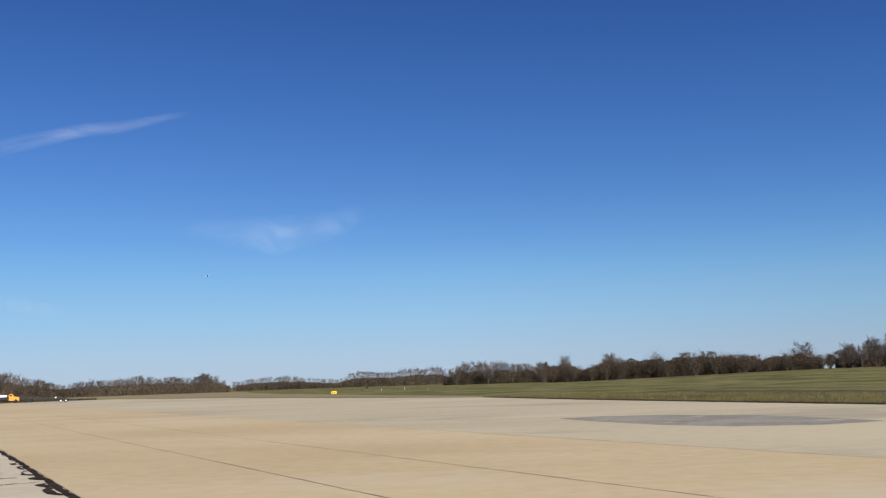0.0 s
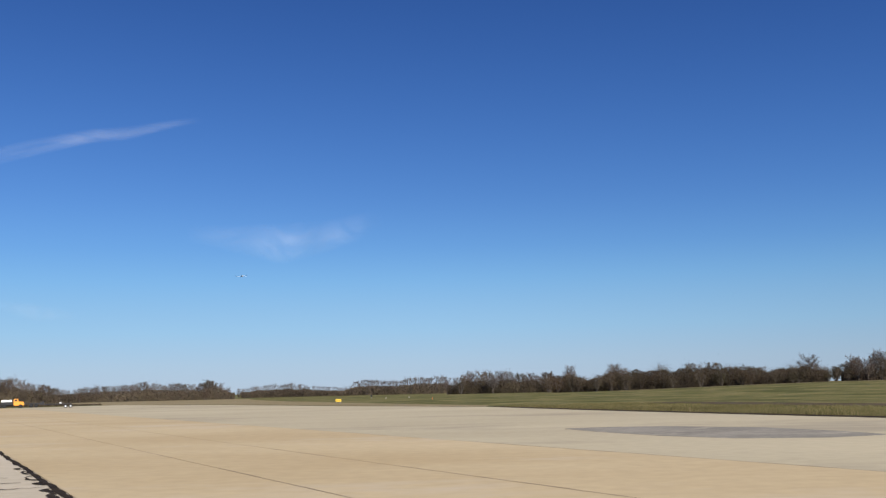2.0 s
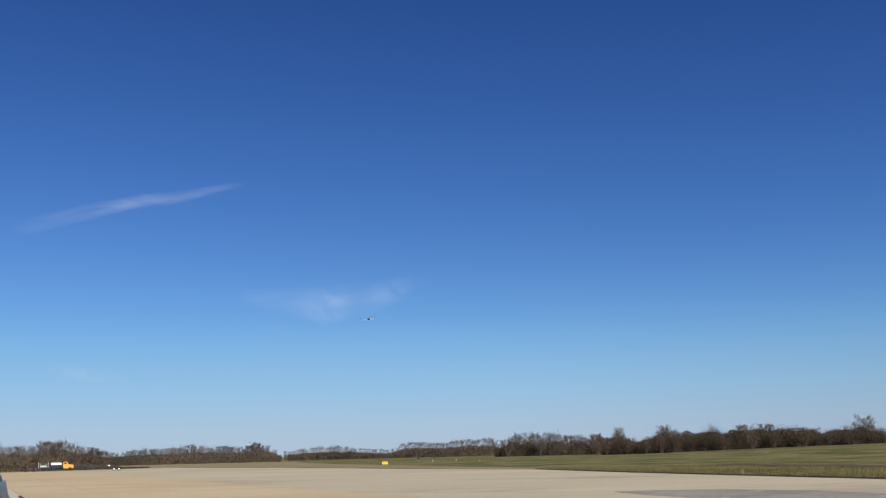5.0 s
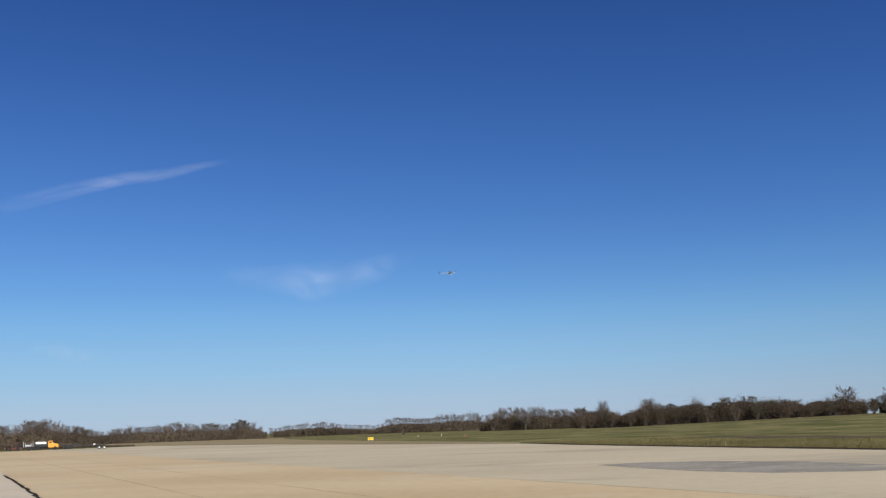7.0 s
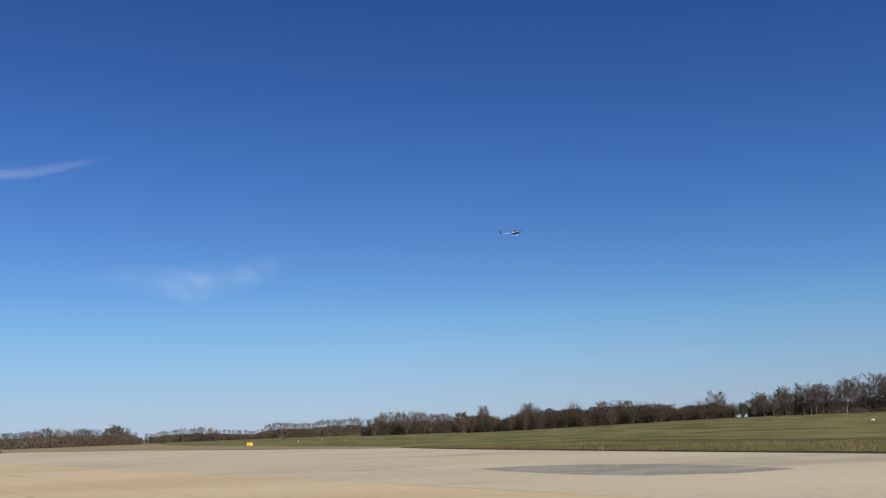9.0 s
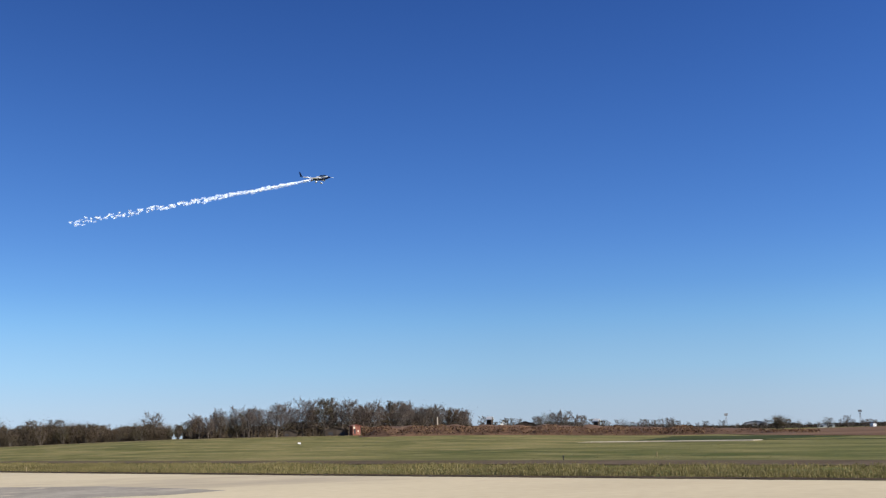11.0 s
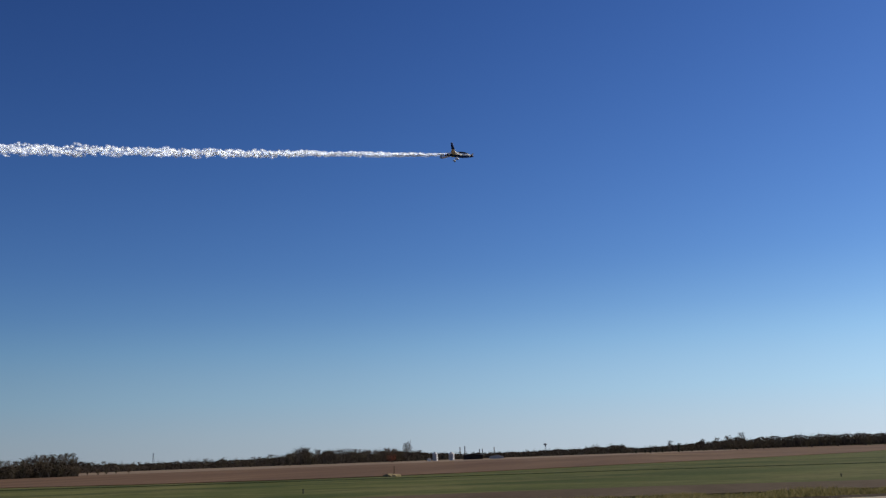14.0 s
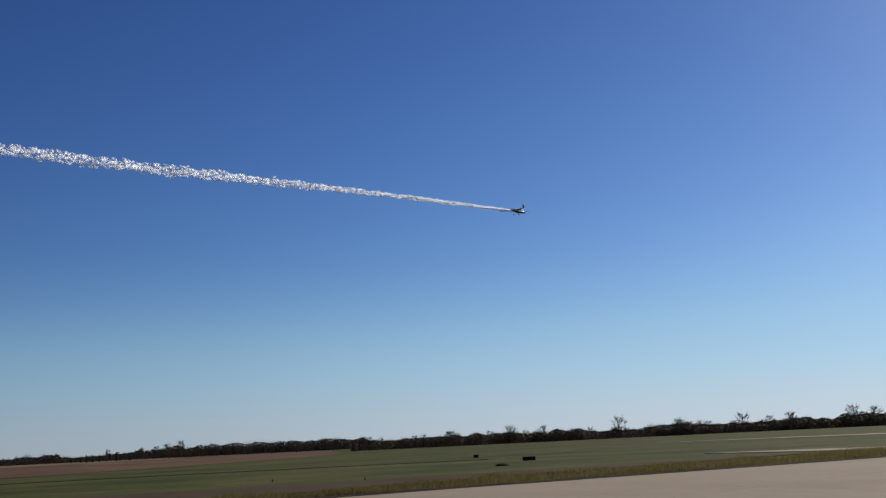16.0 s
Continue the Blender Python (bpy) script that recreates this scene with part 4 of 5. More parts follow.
# seconds, compass angle and elevation of the aeroplane; it flies straight past, 185 m off at the nearest
FLIGHT = [(0, -12.0, 5.69), (3.5, -8.93, 6.4), (6.3, -3.34, 7.58), (7, -1.28, 8.0), (7.5, 0.65, 8.46), (8, 2.63, 8.84), (8.6, 6.0, 9.5), (9.2, 9.7, 10.2), (9.8, 14.2, 11.05),
          (10.3, 18.89, 11.94), (10.5, 20.96, 12.29), (11, 26.55, 13.27), (11.5, 34.21, 14.32), (12, 42.01, 15.2), (12.5, 52.19, 15.96), (13, 61.87, 16.16), (13.5, 73.3, 15.97),
          (14, 82.92, 15.62), (14.5, 93.02, 14.77), (15, 100.88, 13.9), (15.5, 108.69, 12.77), (16, 114.32, 11.73)]
PASS, PASS_AZ, HEADING = 185.0, 66.3, -66.3


def flight_place(az, el):
    d = PASS / math.cos(radians(az - PASS_AZ))
    return polar(az, d, EYE + d * math.tan(radians(el)))


ROUTE = [(t, flight_place(az, el)) for t, az, el in FLIGHT]


def route(t):
    ts = [r[0] for r in ROUTE]
    return Vector([float(np.interp(t, ts, [r[1][k] for r in ROUTE])) for k in range(3)])


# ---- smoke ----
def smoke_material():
    """Dense white smoke, brightened by a fixed sunward normal and lobes summing past full albedo."""
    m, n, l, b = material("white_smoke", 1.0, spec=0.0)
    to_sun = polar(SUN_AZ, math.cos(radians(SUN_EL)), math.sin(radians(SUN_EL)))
    # equal colour back and through; only the diffuse lobe ignores a flake's tilt
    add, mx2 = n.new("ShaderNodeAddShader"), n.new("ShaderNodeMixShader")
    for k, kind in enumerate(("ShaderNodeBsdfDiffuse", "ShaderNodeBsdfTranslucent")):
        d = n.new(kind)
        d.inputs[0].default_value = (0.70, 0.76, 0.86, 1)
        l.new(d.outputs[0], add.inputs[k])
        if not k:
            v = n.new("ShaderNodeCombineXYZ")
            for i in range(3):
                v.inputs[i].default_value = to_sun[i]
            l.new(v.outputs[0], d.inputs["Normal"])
    # densest at the heart of each puff, thinning out to nothing at its rim
    core, r, thin = n.new("ShaderNodeAttribute"), n.new("ShaderNodeMapRange"), n.new("ShaderNodeMath")
    core.attribute_name = "core"
    r.inputs[1].default_value, r.inputs[2].default_value, r.inputs[3].default_value, r.inputs[4].default_value = 0.3, 0.7, 0.26, 0.66
    l.new(noise_node(n, l, 4.0, 4), r.inputs[0])
    thin.operation = "MULTIPLY"
    l.new(core.outputs["Fac"], thin.inputs[0])
    l.new(r.outputs[0], thin.inputs[1])
    l.new(thin.outputs[0], mx2.inputs[0])
    l.new(n.new("ShaderNodeBsdfTransparent").outputs[0], mx2.inputs[1])
    l.new(add.outputs[0], mx2.inputs[2])
    l.new(mx2.outputs[0], n["Material Output"].inputs[0])
    return m


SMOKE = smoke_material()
SMOKE_ON, SMOKE_STEP = 9.80, 0.03


def smoke_wisp(seed):
    """A small billow of soft round puffs, slim enough to have come out of the tail."""
    rnd = random.Random(seed)
    vs, fs, core = [], [], []
    for _ in range(4):
        c = Vector((rnd.uniform(-0.7, 0.7), rnd.uniform(-0.1, 0.1), rnd.uniform(-0.06, 0.06)))
        rx, rz, t = rnd.uniform(0.3, 0.5), rnd.uniform(0.28, 0.42), rnd.uniform(0, 6.28)
        lean = rnd.gauss(0, 0.2)
        i = len(vs)
        vs.append(c + Vector((0, 0.06, 0)))
        core.append(1.0)
        for ring, dense in ((0.45, 0.75), (1.0, 0.0)):
            for j in range(9):
                a, k = t + j * 0.698, ring * rnd.uniform(0.8, 1.12)
                vs.append(c + Vector((rx * k * math.cos(a), rx * k * math.cos(a) * lean, rz * k * math.sin(a))))
                core.append(dense)
        for j in range(9):
            j2 = (j + 1) % 9
            fs.append((i, i + 1 + j, i + 1 + j2))
            fs.append((i + 1 + j, i + 10 + j, i + 10 + j2, i + 1 + j2))
    me = bpy.data.meshes.new("smoke_wisp")
    me.from_pydata(vs, [], fs)
    me.attributes.new("core", "FLOAT", "POINT").data.foreach_set("value", core)
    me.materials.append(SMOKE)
    return me


def build_smoke():
    rnd = random.Random(77)
    kinds = [smoke_wisp(s) for s in range(12)]
    wisps = []
    trail = new("smoke_trail")
    tagged(trail, "dense white smoke trail drawn by the aeroplane", "smoke", kind="stuff")
    t = SMOKE_ON
    along = (Vector(ROUTE[-1][1]) - Vector(ROUTE[10][1])).normalized()
    while t < 16.0:
        count = int(4 + 14 * step(9.9, 11.8, t))      # it thickens as it comes on
        for k in range(count):
            ob = new("smoke_wisp", rnd.choice(kinds))
            ob.parent = trail
            wisps.append((ob, t + k * SMOKE_STEP / count, rnd.uniform(0, 6.28), math.sqrt(rnd.random()) * (0.82 + 0.55 * noise.noise((t * 16, k * 0.4, 2))), rnd.gauss(0, 14), rnd.gauss(0, 25)))
        t += SMOKE_STEP
    return wisps


aeroplane = build_plane()
wisps = build_smoke()


# ---- vehicles, signs and buildings ----
YELLOW = plain("yellow_paint", (0.62, 0.24, 0.012), 0.4, 0, 0.5, 0.08)
SIGN_YELLOW = plain("sign_yellow", (0.62, 0.42, 0.03), 0.5, 0, 0.4, 0.05)
OFFWHITE = plain("worn_white_paint", (0.72, 0.71, 0.68), 0.5, 0, 0.4, 0.1)
RUST = plain("rusty_red_paint", (0.17, 0.045, 0.03), 0.7, 0, 0.3, 0.25, 4)
DARK = plain("dark_steel", (0.03, 0.03, 0.032), 0.75, 0.0, 0.15, 0.2, 3)
NAVY = plain("dark_blue_car_paint", (0.008, 0.015, 0.045), 0.45, 0.0, 0.2, 0.05)
CAR_GLASS = plain("car_glass", (0.012, 0.015, 0.02), 0.2, 0, 0.2, 0.1)
ORANGE = plain("orange_paint", (0.8, 0.2, 0.03), 0.5)
OLDWOOD = surface("weathered_boards", (0.028, 0.022, 0.018), (0.055, 0.044, 0.036), 0.6, 6, 0.9, spec=0.05)
BRICKRED = surface("red_brick", (0.13, 0.045, 0.032), (0.19, 0.075, 0.052), 0.9, 5, 0.9, None, 0.01, ((0.4, 0.34, 0.29), 0.7, 0.58))
ZINC = surface("galvanised_sheet", (0.42, 0.42, 0.42), (0.55, 0.55, 0.55), 0.5, 3, 0.45, spec=0.5)
GREYWALL = surface("grey_wall", (0.24, 0.24, 0.24), (0.33, 0.33, 0.33), 0.2, 2, 0.8)


def seat(ob, az, d, turn=0.0, z=None):
    """Sets a thing down at a compass angle and distance, its x axis across the view."""
    p = polar(az, d)
    p.z = rise(p.x, p.y) if z is None else z
    ob.matrix_basis = Matrix.Translation(p) @ Matrix.Rotation(radians(-az + turn), 4, "Z")
    return ob


def wheel_pair(parent, x, w, r, y0=0.0, rim=None):
    for y in (y0 - w, y0 + w):
        bm = bmesh.new()
        tube(bm, (x, y - 0.12, r), (x, y + 0.12, r), r, seg=18)
        tyre = part("wheel", bm, BLACK, parent)
        bm = bmesh.new()
        tube(bm, (x, y - 0.13, r), (x, y + 0.13, r), r * 0.5, seg=14)
        part("rim", bm, rim or DARK, tyre)


def build_truck():
    t = tagged(new("truck"), "old yellow truck with a white box body on the apron edge", "truck")
    bm = bmesh.new()
    box(bm, -0.4, 0, 0.62, 6.4, 0.9, 0.2, 0.03)
    part("chassis", bm, DARK, t)
    bm = bmesh.new()
    prof = [(0.55, 0.75), (0.55, 2.05), (0.8, 2.28), (1.45, 2.28), (1.78, 1.62), (2.9, 1.5), (3.0, 1.3), (3.0, 0.6), (0.7, 0.6)]
    loft(bm, [[(x, y, z) for x, z in prof] for y in (-0.98, 0.98)])
    cab = part("cab", bm, YELLOW, t, "bright yellow cab and bonnet")
    bm = bmesh.new()
    box(bm, 1.08, 0, 1.9, 0.66, 1.975, 0.44, 0.02)
    part("side_window", bm, GLASS, cab)
    bm = bmesh.new()
    m = Matrix.Translation((1.64, 0, 1.94)) @ Matrix.Rotation(radians(-27), 4, "Y")
    box(bm, 0, 0, 0, 0.03, 1.7, 0.55, 0.0, m)
    part("windscreen", bm, GLASS, cab)
    bm = bmesh.new()
    box(bm, 3.02, 0, 1.05, 0.06, 1.3, 0.4, 0.01)
    part("grille", bm, DARK, cab)
    for y in (-0.8, 0.8):
        bm = bmesh.new()
        tube(bm, (2.98, y, 1.1), (3.05, y, 1.1), 0.12, seg=12)
        part("headlight", bm, OFFWHITE, cab)
    bm = bmesh.new()
    box(bm, -1.15, 0, 1.78, 2.5, 2.0, 0.5, 0.03)
    part("box_body", bm, OFFWHITE, t, "white box body")
    bm = bmesh.new()
    box(bm, -1.15, 0, 1.25, 2.5, 1.96, 0.52, 0.03)
    part("tank", bm, DARK, t, "dark lower body")
    bm = bmesh.new()
    box(bm, -1.6, 0, 0.88, 4.2, 2.1, 0.22, 0.02)
    part("flatbed", bm, DARK, t)
    for x in (2.2, -1.6, -2.7):
        wheel_pair(t, x, 0.88, 0.45)
    seat(t, -21.55, 235)
    t.scale = (0.78, 0.78, 0.78)
    tr = tagged(new("trailer"), "low dark flat trailer standing before the yellow truck", "trailer")
    bm = bmesh.new()
    box(bm, 0, 0, 0.75, 3.0, 2.0, 0.2, 0.02)
    for x in (-1.3, 0, 1.3):
        box(bm, x, -0.95, 1.0, 0.07, 0.07, 0.5)
    part("bed", bm, DARK, tr)
    bm = bmesh.new()
    box(bm, 2.2, 0, 0.6, 1.6, 0.12, 0.12)
    part("drawbar", bm, DARK, tr)
    wheel_pair(tr, -0.4, 0.9, 0.36)
    wheel_pair(tr, 0.5, 0.9, 0.36)
    seat(tr, -20.55, 236)
    tr = tagged(new("trailer"), "black tandem trailer with white wheels", "trailer")
    bm = bmesh.new()
    box(bm, -0.6, 0, 0.72, 5.2, 1.9, 0.16, 0.02)
    box(bm, -2.8, 0, 0.95, 0.5, 0.5, 0.5, 0.05)
    part("bed", bm, DARK, tr)
    for x in (1.0, 1.85):
        wheel_pair(tr, x, 0.9, 0.3, rim=ZINC)
    bm = bmesh.new()
    box(bm, 0.15, -0.9, 0.9, 0.4, 0.3, 0.22, 0.06)
    part("fender", bm, ZINC, tr)
    seat(tr, -19.35, 208)
    im = tagged(new("farm_implement"), "rust-red farm implement with a raised spoked wheel", "implement")
    bm = bmesh.new()
    box(bm, 0, 0, 0.5, 2.4, 1.4, 0.25, 0.03)
    box(bm, -0.5, 0, 1.0, 0.15, 1.0, 0.9, 0.02)
    box(bm, 0.5, 0, 1.1, 0.15, 1.0, 1.1, 0.02)
    box(bm, 0, 0, 1.6, 1.3, 0.9, 0.12, 0.02)
    part("frame", bm, RUST, im)
    for x in (-0.1, 0.75):
        bm = bmesh.new()
        r = 0.55 if x < 0 else 0.35
        for k in range(20):
            a0, a1 = 2 * math.pi * k / 20, 2 * math.pi * (k + 1) / 20
            tube(bm, (x + r * math.cos(a0), -0.75, 1.15 + r * math.sin(a0)), (x + r * math.cos(a1), -0.75, 1.15 + r * math.sin(a1)), 0.06, seg=5)
        for k in range(5):
            a0 = math.pi * 2 * k / 5
            tube(bm, (x, -0.75, 1.15), (x + r * math.cos(a0), -0.75, 1.15 + r * math.sin(a0)), 0.03, seg=5)
        part("wheel", bm, DARK, im)
    wheel_pair(im, 0.6, 0.8, 0.35)
    wheel_pair(im, -0.8, 0.8, 0.35)
    seat(im, -22.95, 232)
    im = tagged(new("log_trailer"), "grey stake trailer with upright posts", "trailer")
    bm = bmesh.new()
    box(bm, 0, 0, 0.62, 1.9, 1.5, 0.16, 0.02)
    part("bed", bm, DARK, im)
    for x in (-0.85, -0.5, 0.5, 0.85):
        for y in (-0.65, 0.65):
            bm = bmesh.new()
            tube(bm, (x, y, 0.65), (x * 1.05, y, 1.75 - 0.3 * (abs(x) < 0.6)), 0.06, 0.05, 6)
            part("stake", bm, STEEL, im)
    bm = bmesh.new()
    box(bm, 0, -0.3, 0.95, 1.2, 0.5, 0.35, 0.06)
    part("winch", bm, STEEL, im)
    wheel_pair(im, 0.0, 0.75, 0.36)
    seat(im, -22.35, 232)


def build_car():
    c = tagged(new("car"), "dark blue estate car parked on the apron", "car")
    low = [(0.0, 0.35), (0.03, 0.6), (0.02, 0.98), (-4.15, 0.92), (-4.5, 0.8), (-4.62, 0.5), (-4.55, 0.3)]
    bm = bmesh.new()
    loft(bm, [[(x, y, z) for x, z in low] for y in (0, 0.06, 1.74, 1.8)])
    bmesh.ops.bevel(bm, geom=[e for e in bm.edges if e.calc_length() < 5], offset=0.03, segments=2, affect="EDGES")
    part("body", bm, NAVY, c)
    bm = bmesh.new()
    prof = [(0.0, 0.97), (-0.03, 1.31), (-0.15, 1.60), (-0.5, 1.69), (-1.6, 1.72), (-2.3, 1.66), (-3.2, 1.0)]
    loft(bm, [[(x, y0 if z < 1.2 else (y1 if z > 1.5 else (y0 + y1) / 2), z) for x, z in prof] for y0, y1 in ((0.02, 0.14), (1.78, 1.66))])
    cabin = part("cabin", bm, NAVY, c)
    for y, s in ((0.0, -1), (1.8, 1)):
        for x0, x1, x2, x3 in ((-0.14, -0.98, -0.92, -0.24), (-1.05, -1.85, -1.85, -1.05), (-1.93, -2.95, -2.25, -1.93)):
            bm = bmesh.new()
            yy = [y - s * 0.025, y - s * 0.115]
            q = [(x0, yy[0], 1.02), (x1, yy[0], 1.02), (x2, yy[1], 1.56), (x3, yy[1], 1.56)]
            loft(bm, [q, [(a, b + s * 0.012, d) for a, b, d in q]])
            part("side_window", bm, CAR_GLASS, cabin)
    bm = bmesh.new()
    q = [(0.004, 0.2, 1.04), (0.004, 1.6, 1.04), (-0.1, 1.5, 1.52), (-0.1, 0.3, 1.52)]
    loft(bm, [q, [(a + 0.012, b, d) for a, b, d in q]])
    part("rear_window", bm, CAR_GLASS, cabin)
    for y in (0.08, 1.72):
        bm = bmesh.new()
        box(bm, 0.015, y, 0.95, 0.08, 0.14, 0.36, 0.02)
        part("tail_light", bm, RUST, c)
        bm = bmesh.new()
        box(bm, -2.75, -0.1 if y < 1 else 1.9, 1.12, 0.14, 0.22, 0.16, 0.03)
        part("wing_mirror", bm, BLACK, c)
    for x in (-0.85, -3.65):
        wheel_pair(c, x, 0.8, 0.33, 0.9)
    bm = bmesh.new()
    for y in (0.3, 1.5):
        tube(bm, (-0.45, y, 1.74), (-2.0, y, 1.76), 0.018, seg=6)
    part("roof_rail", bm, BLACK, c)
    seat(c, -23.8, 8.0, -2, 0.0)


def small_sign(az, d, w, h, z, face, label, legs=2, bars=0):
    s = tagged(new("airfield_sign"), label, "sign")
    bm = bmesh.new()
    box(bm, 0, 0, z + h / 2, w, 0.12, h, 0.015)
    p = part("panel", bm, face, s)
    for k in range(bars):
        bm = bmesh.new()
        box(bm, -w * 0.22 + k * w * 0.42, -0.064, z + h * 0.5, w * 0.26, 0.006, h * 0.25)
        part("lettering", bm, BLACK, p)
    for k in range(legs):
        bm = bmesh.new()
        x = 0 if legs == 1 else (-0.35 + 0.7 * k) * w
        tube(bm, (x, 0, -0.05), (x, 0, z + 0.02), 0.03, seg=8)
        part("leg", bm, STEEL, s)
    seat(s, az, d)


def stake(az, d, h, mat, label, r=0.03):
    s = tagged(new("edge_marker"), label, "marker", "edge markers")
    bm = bmesh.new()
    tube(bm, (0, 0, -0.03), (0, 0, h * 0.75), r, seg=8)
    part("post", bm, mat, s)
    bm = bmesh.new()
    tube(bm, (0, 0, h * 0.75), (0, 0, h), r * 1.7, r * 1.2, 10)
    part("cap", bm, mat, s)
    seat(s, az, d)


def house(az, d, w, deep, eave, ridge, wall, roof, label, turn=0.0, category="barn", openings=2):
    h = tagged(new("barn"), label, category)
    bm = bmesh.new()
    prof = [(-w / 2, -0.2), (w / 2, -0.2), (w / 2, eave), (0, ridge), (-w / 2, eave)]
    loft(bm, [[(x, y, z) for x, z in prof] for y in (-deep / 2, deep / 2)])
    wl_ = part("wall", bm, wall, h)
    for s in (-1, 1):
        bm = bmesh.new()
        q = [(s * (w / 2 + 0.3), eave - 0.2), (0, ridge + 0.02), (0, ridge + 0.2), (s * (w / 2 + 0.3), eave)]
        loft(bm, [[(x, y, z) for x, z in q] for y in (-deep / 2 - 0.3, deep / 2 + 0.3)])
        part("roof", bm, roof, h)
    for k in range(openings):
        bm = bmesh.new()
        box(bm, -w * 0.25 + k * w * 0.5, -deep / 2 - 0.01, eave * 0.45, w * 0.2, 0.06, eave * 0.5)
        part("door", bm, DARK, wl_)
    seat(h, az, d, turn)
    return h


def grain_bin(az, d, r, h):
    g = tagged(new("grain_bin"), "round galvanised grain bin with a cone roof", "grain bin", "grain bins")
    bm = bmesh.new()
    rings = []
    for k in range(13):
        z = h * k / 12
        for dz, rr in ((0, r), (h / 24, r * 1.012)):
            rings.append([(rr * math.cos(a), rr * math.sin(a), z + dz) for a in (2 * math.pi * j / 24 for j in range(24))])
    loft(bm, rings)
    part("shell", bm, ZINC, g)
    bm = bmesh.new()
    tube(bm, (0, 0, h * 1.04), (0, 0, h * 1.36), r * 1.06, r * 0.12, 24)
    part("roof", bm, ZINC, g)
    bm = bmesh.new()
    box(bm, 0, -r, 1.0, 0.8, 0.1, 1.9, 0.02)
    part("door", bm, STEEL, g)
    seat(g, az, d)


def lattice_mast(az, d, h, foot, head, label, tank=False):
    g = tagged(new("mast"), label, "mast")
    bm = bmesh.new()
    n = 7
    pts = []
    for k in range(n + 1):
        r = foot * (1 - 0.8 * k / n)
        pts.append([Vector((r * x, r * y, h * k / n)) for x, y in ((-1, -1), (1, -1), (1, 1), (-1, 1))])
    for a0, b0 in zip(pts, pts[1:]):
        for i in range(4):
            tube(bm, a0[i], b0[i], 0.13, seg=4)
            tube(bm, a0[i], b0[(i + 1) % 4], 0.08, seg=4)
            tube(bm, a0[(i + 1) % 4], b0[i], 0.08, seg=4)
    part("lattice", bm, GREYWALL, g)
    if head:
        bm = bmesh.new()
        if tank:
            bmesh.ops.create_uvsphere(bm, u_segments=16, v_segments=10, radius=1, matrix=Matrix.LocRotScale((0, 0, h), None, (head, head, head * 0.6)))
        else:
            box(bm, 0, 0, h, head * 2, head * 1.2, head * 1.4, 0.05)
        part("head", bm, GREYWALL, g)
    seat(g, az, d)


def build_things():
    build_truck()
    build_car()
    small_sign(-5.65, 171, 0.85, 0.4, 0.2, SIGN_YELLOW, "yellow airfield direction sign on short legs in grass", bars=2)
    small_sign(111.4, 103.5, 0.45, 0.3, 0.1, DARK, "small dark airfield sign seen from behind", 1)
    small_sign(114.1, 82, 0.95, 0.28, 0.06, DARK, "dark airfield sign seen from behind in grass", 2)
    small_sign(25.41, 177.5, 0.5, 0.18, 0.12, OFFWHITE, "small white box sign in the mown grass", 2)
    small_sign(-3.95, 250, 0.4, 0.4, 0.4, DARK, "small dark sign in far grass", 1)
    for az, d, h, m, lb in ((101.0, 60.7, 0.15, DARK, "dark taxiway edge marker in grass"), (105.67, 56.1, 0.14, DARK, "dark taxiway edge marker in grass"),
                            (43.6, 68, 0.28, STRAW, "pale taxiway edge marker in grass"), (38.9, 62, 0.3, DARK, "dark taxiway edge marker in grass"),
                            (12.3, 68, 0.3, STRAW, "pale taxiway edge marker in grass"), (26.0, 120, 0.3, STRAW, "pale edge marker in grass"),
                            (-0.8, 190, 0.4, ORANGE, "orange edge marker in far grass"), (74.3, 62, 0.26, DARK, "dark taxiway edge marker in grass"),
                            (-3.2, 230, 0.4, OFFWHITE, "white marker post in far grass"), (-2.0, 235, 0.4, OFFWHITE, "white marker post in far grass")):
        stake(az, d, h, m, lb)
    # straw heap with a post at the field's edge
    hp = tagged(new("straw_heap"), "low pale straw heap with a stick at the field edge", "heap")
    bm = bmesh.new()
    bmesh.ops.create_icosphere(bm, subdivisions=3, radius=1, matrix=Matrix.Diagonal((0.95, 0.6, 0.3, 1)))
    for v in bm.verts:
        v.co *= 1 + 0.25 * noise.noise(v.co * 3)
    part("straw", bm, STRAW, hp)
    bm = bmesh.new()
    tube(bm, (0.25, 0, 0), (0.28, 0, 1.0), 0.035, seg=6)
    part("stick", bm, OLDWOOD, hp)
    seat(hp, 78.8, 112)
    # dark clump beside the signs
    hp = tagged(new("earth_clump"), "low dark clump of earth and grass", "clump")
    bm = bmesh.new()
    bmesh.ops.create_icosphere(bm, subdivisions=3, radius=1, matrix=Matrix.Diagonal((0.45, 0.3, 0.17, 1)))
    for v in bm.verts:
        v.co *= 1 + 0.3 * noise.noise(v.co * 4)
    part("earth", bm, SOIL_AND_SHADOW, hp)
    seat(hp, 112.75, 71.7)
    # farmstead remains below the bare trees
    shed = house(28.25, 300, 2.2, 2.5, 2.5, 2.8, BRICKRED, BRICKRED, "small ruined red brick shed with white patches", 20, "shed", 1)
    for x, z, w, t in ((-0.75, 2.1, 0.5, 0.6), (0.4, 1.2, 0.35, 0.3)):
        bm = bmesh.new()
        box(bm, x, -1.27, z, w, 0.05, t, 0.01)
        part("whitewash", bm, CONCRETE, shed, "flaking white plaster")
    house(24.95, 304, 3.6, 3, 1.2, 1.9, OLDWOOD, OLDWOOD, "small dark weathered shed below bare trees", 0, "shed", 1)
    house(27.3, 303, 6.2, 4, 1.5, 2.2, OLDWOOD, OLDWOOD, "dark weathered low barn below bare trees", 0, "barn", 3)
